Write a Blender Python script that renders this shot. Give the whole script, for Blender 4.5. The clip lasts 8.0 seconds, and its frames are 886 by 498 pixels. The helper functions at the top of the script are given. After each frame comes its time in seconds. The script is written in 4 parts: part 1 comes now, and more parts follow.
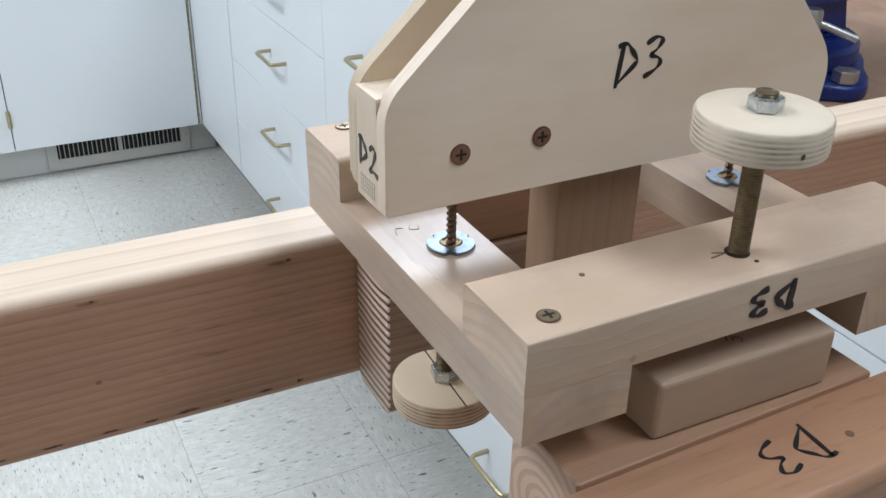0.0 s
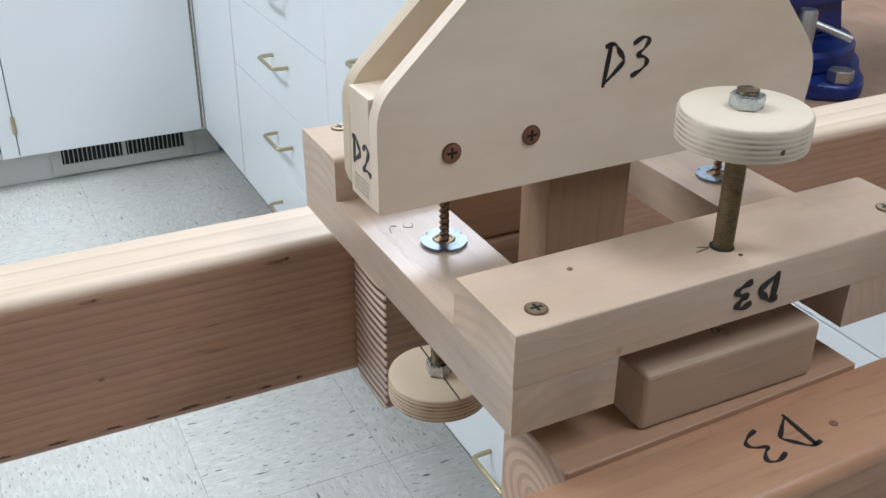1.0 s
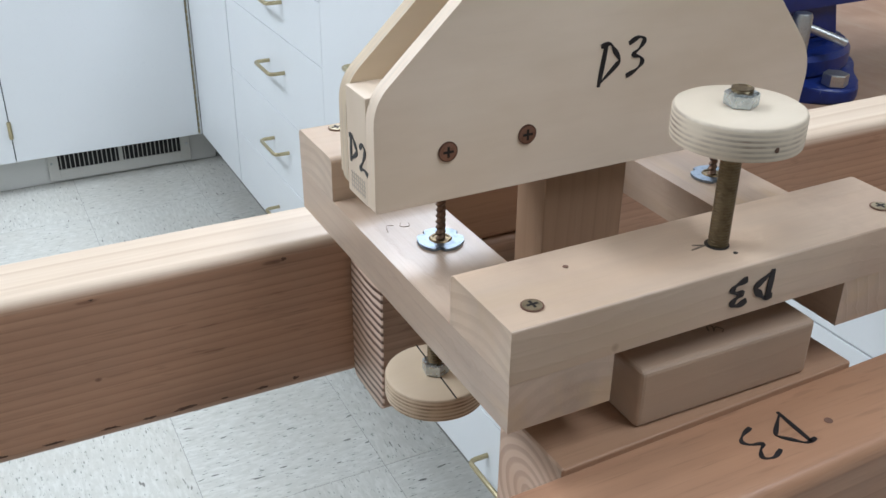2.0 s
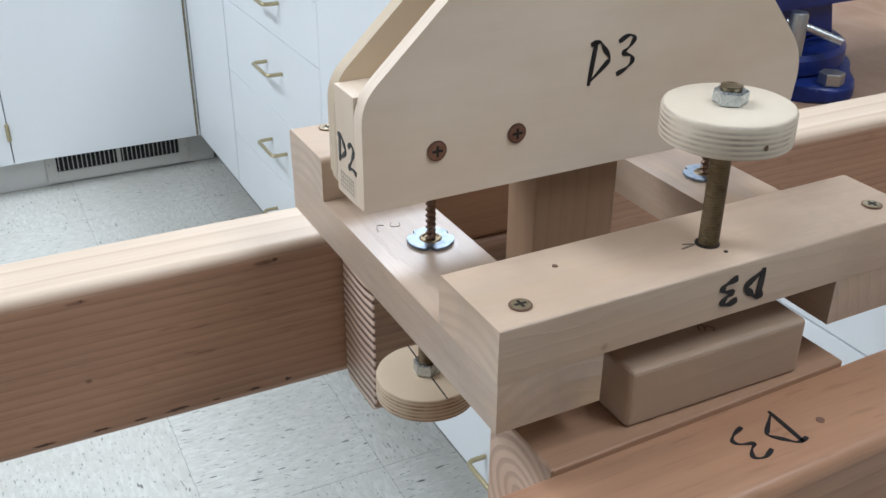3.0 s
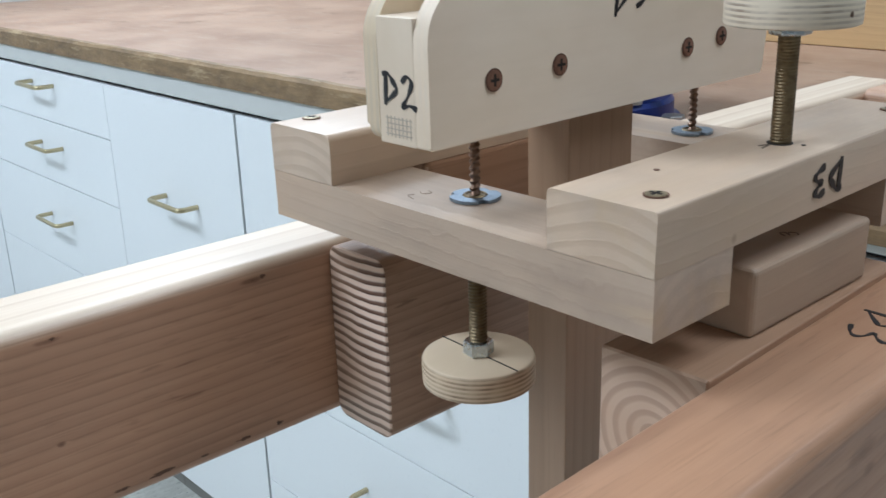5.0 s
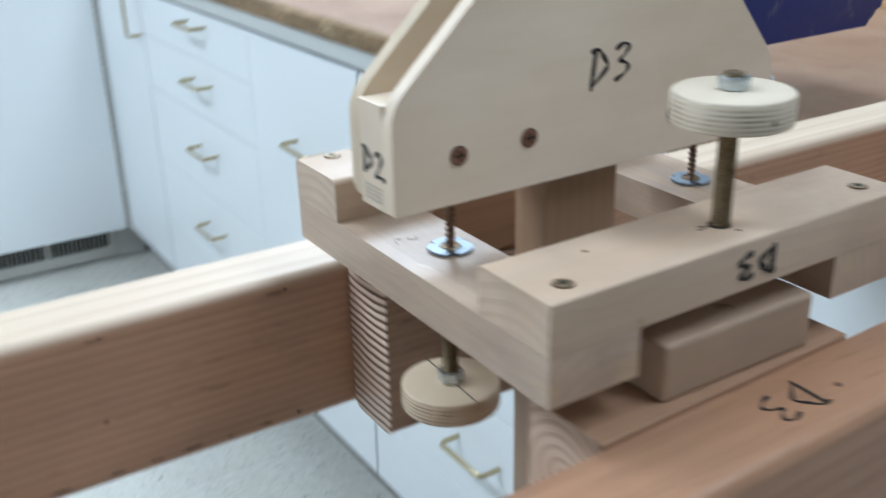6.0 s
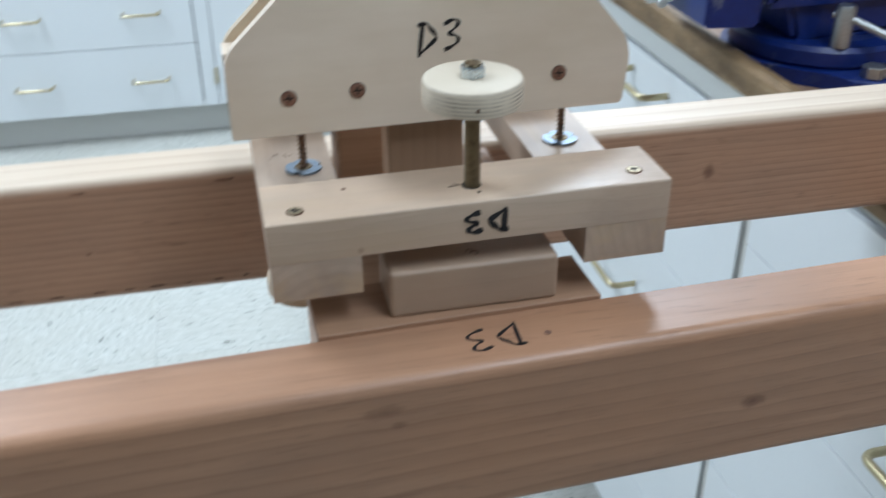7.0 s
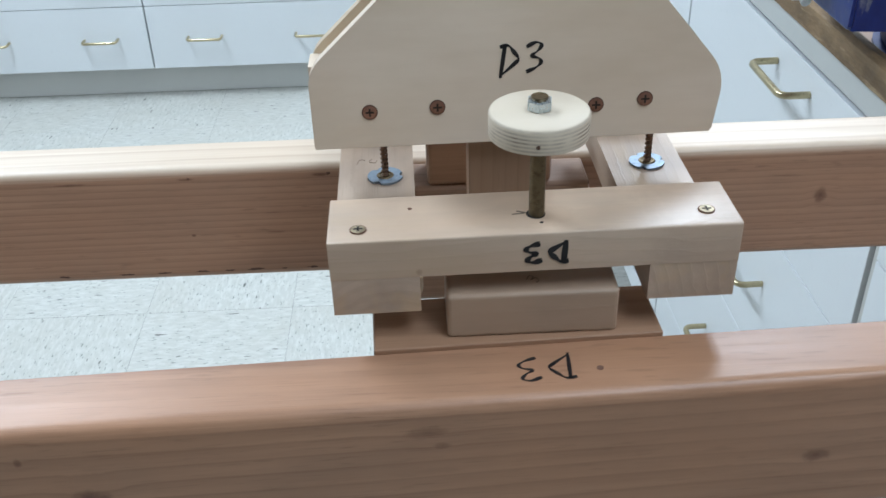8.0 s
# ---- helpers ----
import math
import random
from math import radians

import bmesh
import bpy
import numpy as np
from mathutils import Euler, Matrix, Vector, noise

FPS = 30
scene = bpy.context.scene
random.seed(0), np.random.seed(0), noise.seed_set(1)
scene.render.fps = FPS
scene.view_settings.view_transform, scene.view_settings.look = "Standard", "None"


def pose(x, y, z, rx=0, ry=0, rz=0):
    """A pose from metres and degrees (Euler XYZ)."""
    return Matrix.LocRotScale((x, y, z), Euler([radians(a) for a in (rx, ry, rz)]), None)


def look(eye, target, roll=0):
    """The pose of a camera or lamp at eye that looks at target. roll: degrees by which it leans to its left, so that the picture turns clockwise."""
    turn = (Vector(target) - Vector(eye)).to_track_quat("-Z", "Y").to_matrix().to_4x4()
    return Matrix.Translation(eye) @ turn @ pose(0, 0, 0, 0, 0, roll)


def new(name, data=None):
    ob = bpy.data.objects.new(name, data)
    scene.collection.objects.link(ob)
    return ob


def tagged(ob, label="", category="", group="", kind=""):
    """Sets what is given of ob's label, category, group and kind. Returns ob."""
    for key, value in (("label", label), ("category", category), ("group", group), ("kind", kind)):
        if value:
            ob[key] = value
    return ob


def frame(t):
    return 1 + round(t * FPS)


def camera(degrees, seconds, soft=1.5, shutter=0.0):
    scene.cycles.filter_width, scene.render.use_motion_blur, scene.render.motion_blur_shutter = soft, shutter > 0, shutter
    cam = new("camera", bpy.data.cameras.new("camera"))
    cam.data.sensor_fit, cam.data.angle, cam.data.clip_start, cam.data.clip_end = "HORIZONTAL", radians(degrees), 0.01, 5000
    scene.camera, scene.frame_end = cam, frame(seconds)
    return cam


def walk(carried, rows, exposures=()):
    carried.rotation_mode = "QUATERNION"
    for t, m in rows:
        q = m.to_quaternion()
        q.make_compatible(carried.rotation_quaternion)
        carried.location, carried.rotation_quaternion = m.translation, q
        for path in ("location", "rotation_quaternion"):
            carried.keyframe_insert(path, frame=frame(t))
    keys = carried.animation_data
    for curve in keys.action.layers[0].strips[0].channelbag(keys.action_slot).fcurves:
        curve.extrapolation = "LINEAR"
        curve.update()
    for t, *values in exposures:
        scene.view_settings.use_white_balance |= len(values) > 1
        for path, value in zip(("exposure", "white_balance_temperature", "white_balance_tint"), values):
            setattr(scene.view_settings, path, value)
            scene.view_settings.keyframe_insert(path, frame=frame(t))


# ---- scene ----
# Plan units: S turns the plan's lengths into metres (a floor tile is then 305 mm).
S = 0.935

cam = camera(49.0, 8.0, soft=1.5, shutter=0.5)
PATH = [
    (0, look((-0.131, -0.201, 1.128), (0.672, 1.361, 0.171), 1.3)),
    (0.5, look((-0.128, -0.204, 1.13), (0.672, 1.359, 0.171), 0.9)),
    (1, look((-0.131, -0.211, 1.13), (0.665, 1.358, 0.179), 0.8)),
    (1.5, look((-0.133, -0.213, 1.126), (0.667, 1.356, 0.18), 1.0)),
    (1.7, look((-0.133, -0.213, 1.127), (0.672, 1.356, 0.183), 1.0)),
    (2.8, look((-0.128, -0.215, 1.129), (0.671, 1.363, 0.195), 0.5)),
    (3, look((-0.128, -0.214, 1.127), (0.677, 1.358, 0.189), 0.7)),
    (3.5, look((-0.164, -0.201, 1.124), (0.726, 1.387, 0.297), 2.0)),
    (4, look((-0.191, -0.183, 1.099), (0.83, 1.343, 0.305), 1.7)),
    (4.2, look((-0.197, -0.17, 1.089), (0.901, 1.323, 0.337), 1.1)),
    (4.5, look((-0.201, -0.16, 1.062), (0.991, 1.293, 0.38), 0.2)),
    (4.7, look((-0.203, -0.154, 1.044), (1.053, 1.254, 0.381), -1.1)),
    (5.25, look((-0.218, -0.150, 1.050), (1.045, 1.272, 0.402), -1.9)),
    (5.8, look((-0.208, -0.178, 1.084), (0.908, 1.327, 0.384), -1.4)),
    (6, look((-0.175, -0.218, 1.105), (0.801, 1.342, 0.324), -1.1)),
    (6.2, look((-0.133, -0.258, 1.122), (0.674, 1.35, 0.248), -1.4)),
    (6.5, look((-0.067, -0.307, 1.145), (0.583, 1.354, 0.241), -1.2)),
    (6.7, look((-0.026, -0.337, 1.158), (0.531, 1.352, 0.244), -1.2)),
    (7, look((-0.004, -0.373, 1.165), (0.371, 1.319, 0.167), -0.4)),
    (7.5, look((0.012, -0.377, 1.191), (0.169, 1.31, 0.128), -1.6)),
    (8, look((0.041, -0.367, 1.195), (0.093, 1.319, 0.12), -1.5)),
]
walk(cam, PATH, exposures=[(0.0, -0.33, 6190, 11), (3.0, -0.33, 6190, 11), (3.6, -0.31, 6120, 11), (4.2, -0.32, 6230, 12), (4.5, -0.33, 6200, 11), (4.7, -0.30, 6010, 9), (6.0, -0.29, 5760, 5), (8.0, -0.35, 5810, 6)])

# ---------------------------------------------------------------- light
world = bpy.data.worlds.new("world")
scene.world = world
world.use_nodes = True
world.node_tree.nodes["Background"].inputs[0].default_value = (0.80, 0.90, 1.0, 1)
world.node_tree.nodes["Background"].inputs[1].default_value = 0.06

CEILING = 2.75
# unseen ceiling lights; the last is a fill added for faces towards -y
TUBES = [(1.15, 2.25, 56), (-1.25, 1.0, 34), (-1.25, 2.00, 35), (0.74, -0.62, 18)]


def ceiling_lamp(x, y, power):
    data = bpy.data.lights.new("tube_light", "AREA")
    data.shape, data.size, data.size_y = "RECTANGLE", 0.55 * S, 1.15 * S
    data.energy, data.color = power, (0.88, 0.95, 1.04)
    ob = new("tube_light", data)
    ob.location = (x * S, y * S, (CEILING - 0.06) * S)
    return ob


for lx, ly, lp in TUBES:
    ceiling_lamp(lx, ly, lp)

# ---------------------------------------------------------------- node helpers


class Net:
    """A short way to write node trees."""

    def __init__(self, name):
        self.mat = bpy.data.materials.new(name)
        self.mat.use_nodes = True
        self.tree = self.mat.node_tree
        self.bsdf = self.tree.nodes["Principled BSDF"]

    def node(self, kind):
        return self.tree.nodes.new(kind)

    def put(self, socket, value):
        if isinstance(value, bpy.types.NodeSocket):
            self.tree.links.new(value, socket)
        else:
            socket.default_value = value

    def math(self, op, a, b=0.0, c=0.0):
        n = self.node("ShaderNodeMath")
        n.operation = op
        self.put(n.inputs[0], a), self.put(n.inputs[1], b), self.put(n.inputs[2], c)
        return n.outputs[0]

    def noise(self, vec, scale, detail=3.0, rough=0.55):
        n = self.node("ShaderNodeTexNoise")
        self.put(n.inputs["Vector"], vec)
        n.inputs["Scale"].default_value, n.inputs["Detail"].default_value, n.inputs["Roughness"].default_value = scale, detail, rough
        return n.outputs["Fac"]

    def ramp(self, fac, stops, mode="LINEAR"):
        n = self.node("ShaderNodeValToRGB")
        n.color_ramp.interpolation = mode
        els = n.color_ramp.elements
        while len(els) < len(stops):
            els.new(0.5)
        for el, (at, col) in zip(els, stops):
            el.position, el.color = at, (*col, 1)
        self.put(n.inputs[0], fac)
        return n.outputs[0]

    def mix(self, fac, a, b, mode="MIX"):
        n = self.node("ShaderNodeMix")
        n.data_type, n.blend_type = "RGBA", mode
        self.put(n.inputs[0], fac)
        self.put(n.inputs[6], a if isinstance(a, bpy.types.NodeSocket) else (*a, 1))
        self.put(n.inputs[7], b if isinstance(b, bpy.types.NodeSocket) else (*b, 1))
        return n.outputs[2]

    def coords(self):
        return self.node("ShaderNodeTexCoord").outputs["Object"]

    def stretch(self, vec, sx, sy, sz, ox=0.0, oy=0.0, oz=0.0):
        n = self.node("ShaderNodeMapping")
        self.put(n.inputs[0], vec)
        n.inputs["Location"].default_value = (ox, oy, oz)
        n.inputs["Scale"].default_value = (sx, sy, sz)
        return n.outputs[0]

    def bump(self, height, strength, distance=0.001):
        n = self.node("ShaderNodeBump")
        n.inputs["Strength"].default_value, n.inputs["Distance"].default_value = strength, distance
        self.put(n.inputs["Height"], height)
        self.tree.links.new(n.outputs[0], self.bsdf.inputs["Normal"])

    def finish(self, color, rough, metal=0.0, spec=0.5):
        self.put(self.bsdf.inputs["Base Color"], color if isinstance(color, bpy.types.NodeSocket) else (*color, 1))
        self.put(self.bsdf.inputs["Roughness"], rough)
        self.bsdf.inputs["Metallic"].default_value = metal
        self.bsdf.inputs["Specular IOR Level"].default_value = spec
        return self.mat


def wood(name, axis, pith, ring, light, late, sharp=0.5, warp=0.004, rough=0.55, shift=0.0, stain=None, end=0.35, pale=1.12, top_sheen=None, knots=(), endcol=None, fleck=0.0, pore=1.0, cloud=0.0):
    """Sawn wood: growth rings round a pith that runs along an axis, fibres and blotches."""
    n = Net(name)
    co = n.coords()
    sep = n.node("ShaderNodeSeparateXYZ")
    n.put(sep.inputs[0], co)
    cross = [i for i in range(3) if i != axis]
    slow = [1.0, 1.0, 1.0]
    slow[axis] = 0.16
    low = n.noise(n.stretch(co, *slow, shift, shift * 2, shift), 9.0, 2.0)
    mid = n.noise(n.stretch(co, *slow, shift + 3, shift, 1.0), 55.0, 2.0)
    du = n.math("SUBTRACT", sep.outputs[cross[0]], pith[0] * S)
    dv = n.math("SUBTRACT", sep.outputs[cross[1]], pith[1] * S)
    r = n.math("SQRT", n.math("ADD", n.math("MULTIPLY", du, du), n.math("MULTIPLY", dv, dv)))
    r = n.math("ADD", r, n.math("MULTIPLY", n.math("SUBTRACT", low, 0.5), warp * 6))
    r = n.math("ADD", r, n.math("MULTIPLY", n.math("SUBTRACT", mid, 0.5), warp * 0.55))
    halo = []
    for ka, kb, wa, wb, force in knots:
        # the grain bends round each knot
        pa = n.math("DIVIDE", n.math("SUBTRACT", sep.outputs[axis], ka * S), wa * S)
        pb = n.math("DIVIDE", n.math("SUBTRACT", sep.outputs[cross[1]], kb * S), wb * S)
        d = n.math("SQRT", n.math("ADD", n.math("MULTIPLY", pa, pa), n.math("MULTIPLY", pb, pb)))
        d = n.math("ADD", d, n.math("MULTIPLY", n.math("SUBTRACT", n.noise(co, 160.0, 3.0), 0.5), 1.3))
        pull = n.ramp(n.math("MULTIPLY", d, 0.25), [(0.0, (1, 1, 1)), (0.3, (0.5,) * 3), (1.0, (0, 0, 0))], "EASE")
        r = n.math("ADD", r, n.math("MULTIPLY", pull, min(wb * 0.9, wa * 0.9, 0.006) * S))
        halo.append((n.ramp(n.math("MULTIPLY", d, 0.5), [(0.0, (force,) * 3), (0.28, (force * 0.75,) * 3), (0.75, (0, 0, 0))], "EASE")))
    saw = n.math("FRACT", n.math("DIVIDE", r, ring * S))
    band = n.ramp(saw, [(0.0, (0, 0, 0)), (0.35, (0.08,) * 3), (0.74, (0.45,) * 3), (0.90, (1, 1, 1)), (1.0, (0, 0, 0))])
    fine = [1.0, 1.0, 1.0]
    fine[axis] = 0.03
    fibre = n.noise(n.stretch(co, *fine), 900.0, 3.0, 0.65)
    streak = n.noise(n.stretch(co, *fine, 1.7, 0.3, shift), 190.0, 3.0, 0.6)
    blotch = n.noise(n.stretch(co, *slow, 4.0, shift, 2.0), 24.0, 3.0)
    # sawn ends: thin, dark late wood on a paler ground; faces: softer
    nrm = n.node("ShaderNodeSeparateXYZ")
    n.put(nrm.inputs[0], n.node("ShaderNodeNewGeometry").outputs["Normal"])
    ends = n.math("GREATER_THAN", n.math("ABSOLUTE", nrm.outputs[axis]), 0.7)
    sides = n.math("SUBTRACT", 1.0, ends)
    thin = n.ramp(saw, [(0.0, (0, 0, 0)), (0.42, (0.04,) * 3), (0.60, (0.9,) * 3), (0.90, (1, 1, 1)), (1.0, (0, 0, 0))])
    col = n.mix(n.math("MULTIPLY", n.math("MULTIPLY", band, sharp), sides), light, late)
    col = n.mix(n.math("MULTIPLY", n.math("MULTIPLY", n.math("SUBTRACT", streak, 0.35), 0.4 + 0.5 * pore), sides), col, late)
    col = n.mix(ends, col, n.mix(n.math("MULTIPLY", thin, end), endcol or tuple(min(1.0, c * pale) for c in light), tuple(c * 0.8 for c in late)))
    dark = tuple(c * 0.55 for c in late)
    pores = n.ramp(n.math("MULTIPLY", fibre, n.math("SUBTRACT", 1.0, n.math("MULTIPLY", ends, 0.25))), [(0.0, (0, 0, 0)), (0.56, (0, 0, 0)), (0.74, (0.4 * pore,) * 3), (1.0, (0.5 * pore,) * 3)])
    col = n.mix(pores, col, dark)
    warm = tuple(min(1.0, c * k) for c, k in zip(light, (1.12, 1.06, 0.98)))
    col = n.mix(n.ramp(blotch, [(0.40, (0, 0, 0)), (0.72, (0.45,) * 3)]), col, warm)
    if cloud:
        # broad grey-brown patches, as on handled wood
        soft = [1.0, 1.0, 1.0]
        soft[axis] = 0.45
        haze = n.noise(n.stretch(co, *soft, 2.0, shift + 7, 5.0), 30.0, 3.0, 0.6)
        col = n.mix(n.ramp(haze, [(0.40, (0, 0, 0)), (0.66, (cloud,) * 3)]), col, tuple(c * k for c, k in zip(light, (0.70, 0.70, 0.72))))
        pink = n.noise(n.stretch(co, *soft, 8.0, 3.0, shift), 16.0, 2.0, 0.5)
        col = n.mix(n.ramp(pink, [(0.46, (0, 0, 0)), (0.66, (cloud * 0.8,) * 3)]), col, tuple(min(1.0, c * k) for c, k in zip(light, (1.04, 0.94, 0.84))))
    rust = tuple(c * k for c, k in zip(late, (0.52, 0.42, 0.40)))
    if fleck:
        # short resin dashes along the grain
        dash = [1.0, 1.0, 1.0]
        dash[axis] = 0.13
        f = n.noise(n.stretch(co, *dash, 6.0, shift, 3.0), 330.0, 2.0, 0.5)
        gate = n.ramp(n.noise(n.stretch(co, *slow, 1.0, 5.0, shift), 30.0, 2.0), [(0.40, (0.2,) * 3), (0.62, (1, 1, 1))])
        f = n.math("MULTIPLY", n.ramp(f, [(0.61, (0, 0, 0)), (0.70, (fleck,) * 3)]), n.math("MULTIPLY", gate, sides))
        col = n.mix(f, col, rust)
    for mask in halo:
        col = n.mix(mask, col, rust)
    if top_sheen:
        # top edge painted paler, for the sheen on the beam's upper face
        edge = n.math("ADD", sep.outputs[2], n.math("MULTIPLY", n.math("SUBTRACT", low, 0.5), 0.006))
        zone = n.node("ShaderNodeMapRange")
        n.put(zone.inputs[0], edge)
        zone.inputs[1].default_value, zone.inputs[2].default_value = (top_sheen - 0.003) * S, (top_sheen + 0.002) * S
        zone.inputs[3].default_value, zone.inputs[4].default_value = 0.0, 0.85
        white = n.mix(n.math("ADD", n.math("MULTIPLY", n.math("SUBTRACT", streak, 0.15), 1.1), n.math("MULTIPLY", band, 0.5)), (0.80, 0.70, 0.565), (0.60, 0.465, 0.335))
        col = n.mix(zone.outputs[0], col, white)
    if stain:
        col = n.mix(n.ramp(n.noise(n.stretch(co, *slow, 9.0, 1.0, shift), 34.0, 3.0), [(0.52, (0, 0, 0)), (0.70, (0.55,) * 3)]), col, stain)
    n.bump(n.math("ADD", n.math("MULTIPLY", fibre, 0.5), n.math("MULTIPLY", band, 0.35)), 0.25, 0.0006)
    return n.finish(col, n.math("ADD", rough - 0.18, n.math("MULTIPLY", streak, 0.18)), 0, 0.5)


def plywood(name, axis, start, face, glue, layer=0.00155, grain=0):
    """Layers across one axis, which show on the edges; a faint, wide veneer grain."""
    n = Net(name)
    co = n.coords()
    sep = n.node("ShaderNodeSeparateXYZ")
    n.put(sep.inputs[0], co)
    wob = n.noise(co, 38.0, 3.0)
    d = n.math("ADD", n.math("SUBTRACT", sep.outputs[axis], start * S), n.math("MULTIPLY", n.math("SUBTRACT", wob, 0.5), 0.0012))
    phase = n.math("FRACT", n.math("ADD", n.math("DIVIDE", d, 2 * layer * S), 0.23))
    plies = n.ramp(phase, [(0.0, (0, 0, 0)), (0.46, (0, 0, 0)), (0.52, (1, 1, 1)), (0.95, (0.75,) * 3), (1.0, (0, 0, 0))])
    s = [14.0, 14.0, 14.0]
    s[grain] = 1.6
    veneer = n.noise(n.stretch(co, *s), 6.0, 4.0, 0.6)
    s2 = [1.0, 1.0, 1.0]
    s2[grain] = 0.04
    fibre = n.noise(n.stretch(co, *s2), 700.0, 3.0)
    late = tuple(c * k for c, k in zip(face, (0.80, 0.74, 0.66)))
    col = n.mix(n.ramp(veneer, [(0.35, (0, 0, 0)), (0.7, (0.20,) * 3)]), face, late)
    col = n.mix(n.ramp(fibre, [(0.58, (0, 0, 0)), (0.85, (0.12,) * 3)]), col, tuple(c * 0.6 for c in face))
    wide = [1.0, 1.0, 1.0]
    wide[grain] = 0.35
    haze = n.noise(n.stretch(co, *wide, 1.0, 6.0, 3.0), 26.0, 4.0, 0.6)
    col = n.mix(n.ramp(haze, [(0.36, (0, 0, 0)), (0.68, (0.55,) * 3)]), col, tuple(c * k for c, k in zip(face, (0.80, 0.76, 0.68))))
    patch = n.noise(n.stretch(co, 1, 1, 1, 5, 2, 1), 19.0, 2.0)
    col = n.mix(n.ramp(patch, [(0.64, (0, 0, 0)), (0.80, (0.07,) * 3)]), col, (0.52, 0.36, 0.22))
    broken = n.ramp(n.noise(n.stretch(co, 1, 1, 1, 3, 8, 2), 75.0, 3.0), [(0.36, (0.05,) * 3), (0.64, (1, 1, 1))])
    lay = [3.0, 3.0, 3.0]
    lay[axis] = 260.0
    uneven = n.ramp(n.noise(n.stretch(co, *lay), 1.0, 2.0), [(0.34, (0.45,) * 3), (0.58, (1.0,) * 3)])
    col = n.mix(n.math("MULTIPLY", n.math("MULTIPLY", plies, broken), uneven), col, glue)
    n.bump(n.math("ADD", fibre, n.math("MULTIPLY", plies, -0.4)), 0.10, 0.0004)
    return n.finish(col, 0.56, 0, 0.35)


def painted(name, color, rough=0.4, wear=0.06, scale=6.0):
    """Smooth paint or laminate with faint smudges."""
    n = Net(name)
    co = n.coords()
    big = n.noise(co, scale, 4.0)
    small = n.noise(co, scale * 30, 3.0)
    col = n.mix(n.math("MULTIPLY", n.math("SUBTRACT", big, 0.3), wear * 4), color, tuple(c * 0.86 for c in color))
    col = n.mix(n.ramp(small, [(0.62, (0, 0, 0)), (0.8, (wear * 3,) * 3)]), col, tuple(c * 0.7 for c in color))
    n.bump(small, 0.05, 0.0005)
    return n.finish(col, n.math("ADD", rough - 0.05, n.math("MULTIPLY", big, 0.12)))


def metal(name, color, rough=0.3, spots=0.3, tint=(0.1, 0.08, 0.05)):
    n = Net(name)
    co = n.coords()
    g = n.noise(co, 420.0, 3.0)
    col = n.mix(n.ramp(g, [(0.5, (0, 0, 0)), (0.75, (spots,) * 3)]), color, tint)
    n.bump(g, 0.15, 0.0004)
    return n.finish(col, n.math("ADD", rough - 0.06, n.math("MULTIPLY", g, 0.2)), 1.0)


def plain(name, color, rough=0.6):
    n = Net(name)
    g = n.noise(n.coords(), 300.0, 2.0)
    return n.finish(n.mix(g, color, tuple(c * 0.7 for c in color)), rough)


def floor_tile():
    """Grey-white vinyl tile with short dark and light chips that all run one way."""
    n = Net("vinyl_tile")
    info = n.node("ShaderNodeObjectInfo")
    off = n.node("ShaderNodeVectorMath")
    n.put(off.inputs[0], n.coords())
    wide = n.math("MULTIPLY", info.outputs["Random"], 40.0)
    comb = n.node("ShaderNodeCombineXYZ")
    n.put(comb.inputs[0], wide), n.put(comb.inputs[1], wide)
    n.put(off.inputs[1], comb.outputs[0])
    co = off.outputs[0]
    rot = n.node("ShaderNodeMapping")
    n.put(rot.inputs[0], co)
    rot.inputs["Rotation"].default_value = (0, 0, 0.12)
    rot.inputs["Scale"].default_value = (1.0, 0.28, 1.0)
    chips = n.noise(rot.outputs[0], 210.0, 2.0, 0.5)
    pale = n.noise(n.stretch(rot.outputs[0], 1, 1, 1, 7, 3, 0), 120.0, 3.0, 0.6)
    grey = n.noise(n.stretch(rot.outputs[0], 1, 1, 1, 4, 6, 0), 90.0, 2.0, 0.5)
    rare = n.noise(n.stretch(rot.outputs[0], 1, 1, 1, 2, 9, 0), 95.0, 1.0)
    dirt = n.noise(co, 5.0, 5.0, 0.65)
    col = n.mix(n.ramp(pale, [(0.45, (0, 0, 0)), (0.62, (1, 1, 1))]), (0.455, 0.455, 0.415), (0.53, 0.53, 0.49))
    col = n.mix(n.ramp(grey, [(0.57, (0, 0, 0)), (0.68, (0.5,) * 3)]), col, (0.38, 0.38, 0.335))
    col = n.mix(n.ramp(chips, [(0.645, (0, 0, 0)), (0.675, (0.9,) * 3)]), col, (0.16, 0.18, 0.155))
    tiny = n.noise(n.stretch(rot.outputs[0], 1, 1, 1, 11, 1, 0), 330.0, 1.0, 0.5)
    gate = n.ramp(n.noise(co, 9.0, 2.0), [(0.35, (0.15,) * 3), (0.65, (1, 1, 1))])
    col = n.mix(n.math("MULTIPLY", n.ramp(tiny, [(0.66, (0, 0, 0)), (0.72, (0.75,) * 3)]), gate), col, (0.20, 0.21, 0.17))
    col = n.mix(n.ramp(rare, [(0.715, (0, 0, 0)), (0.74, (0.9,) * 3)]), col, (0.05, 0.05, 0.045))
    col = n.mix(n.ramp(dirt, [(0.40, (0, 0, 0)), (0.70, (0.45,) * 3)]), col, (0.43, 0.415, 0.36))
    n.bump(chips, 0.05, 0.0005)
    return n.finish(col, n.math("ADD", 0.22, n.math("MULTIPLY", dirt, 0.2)), 0, 0.5)


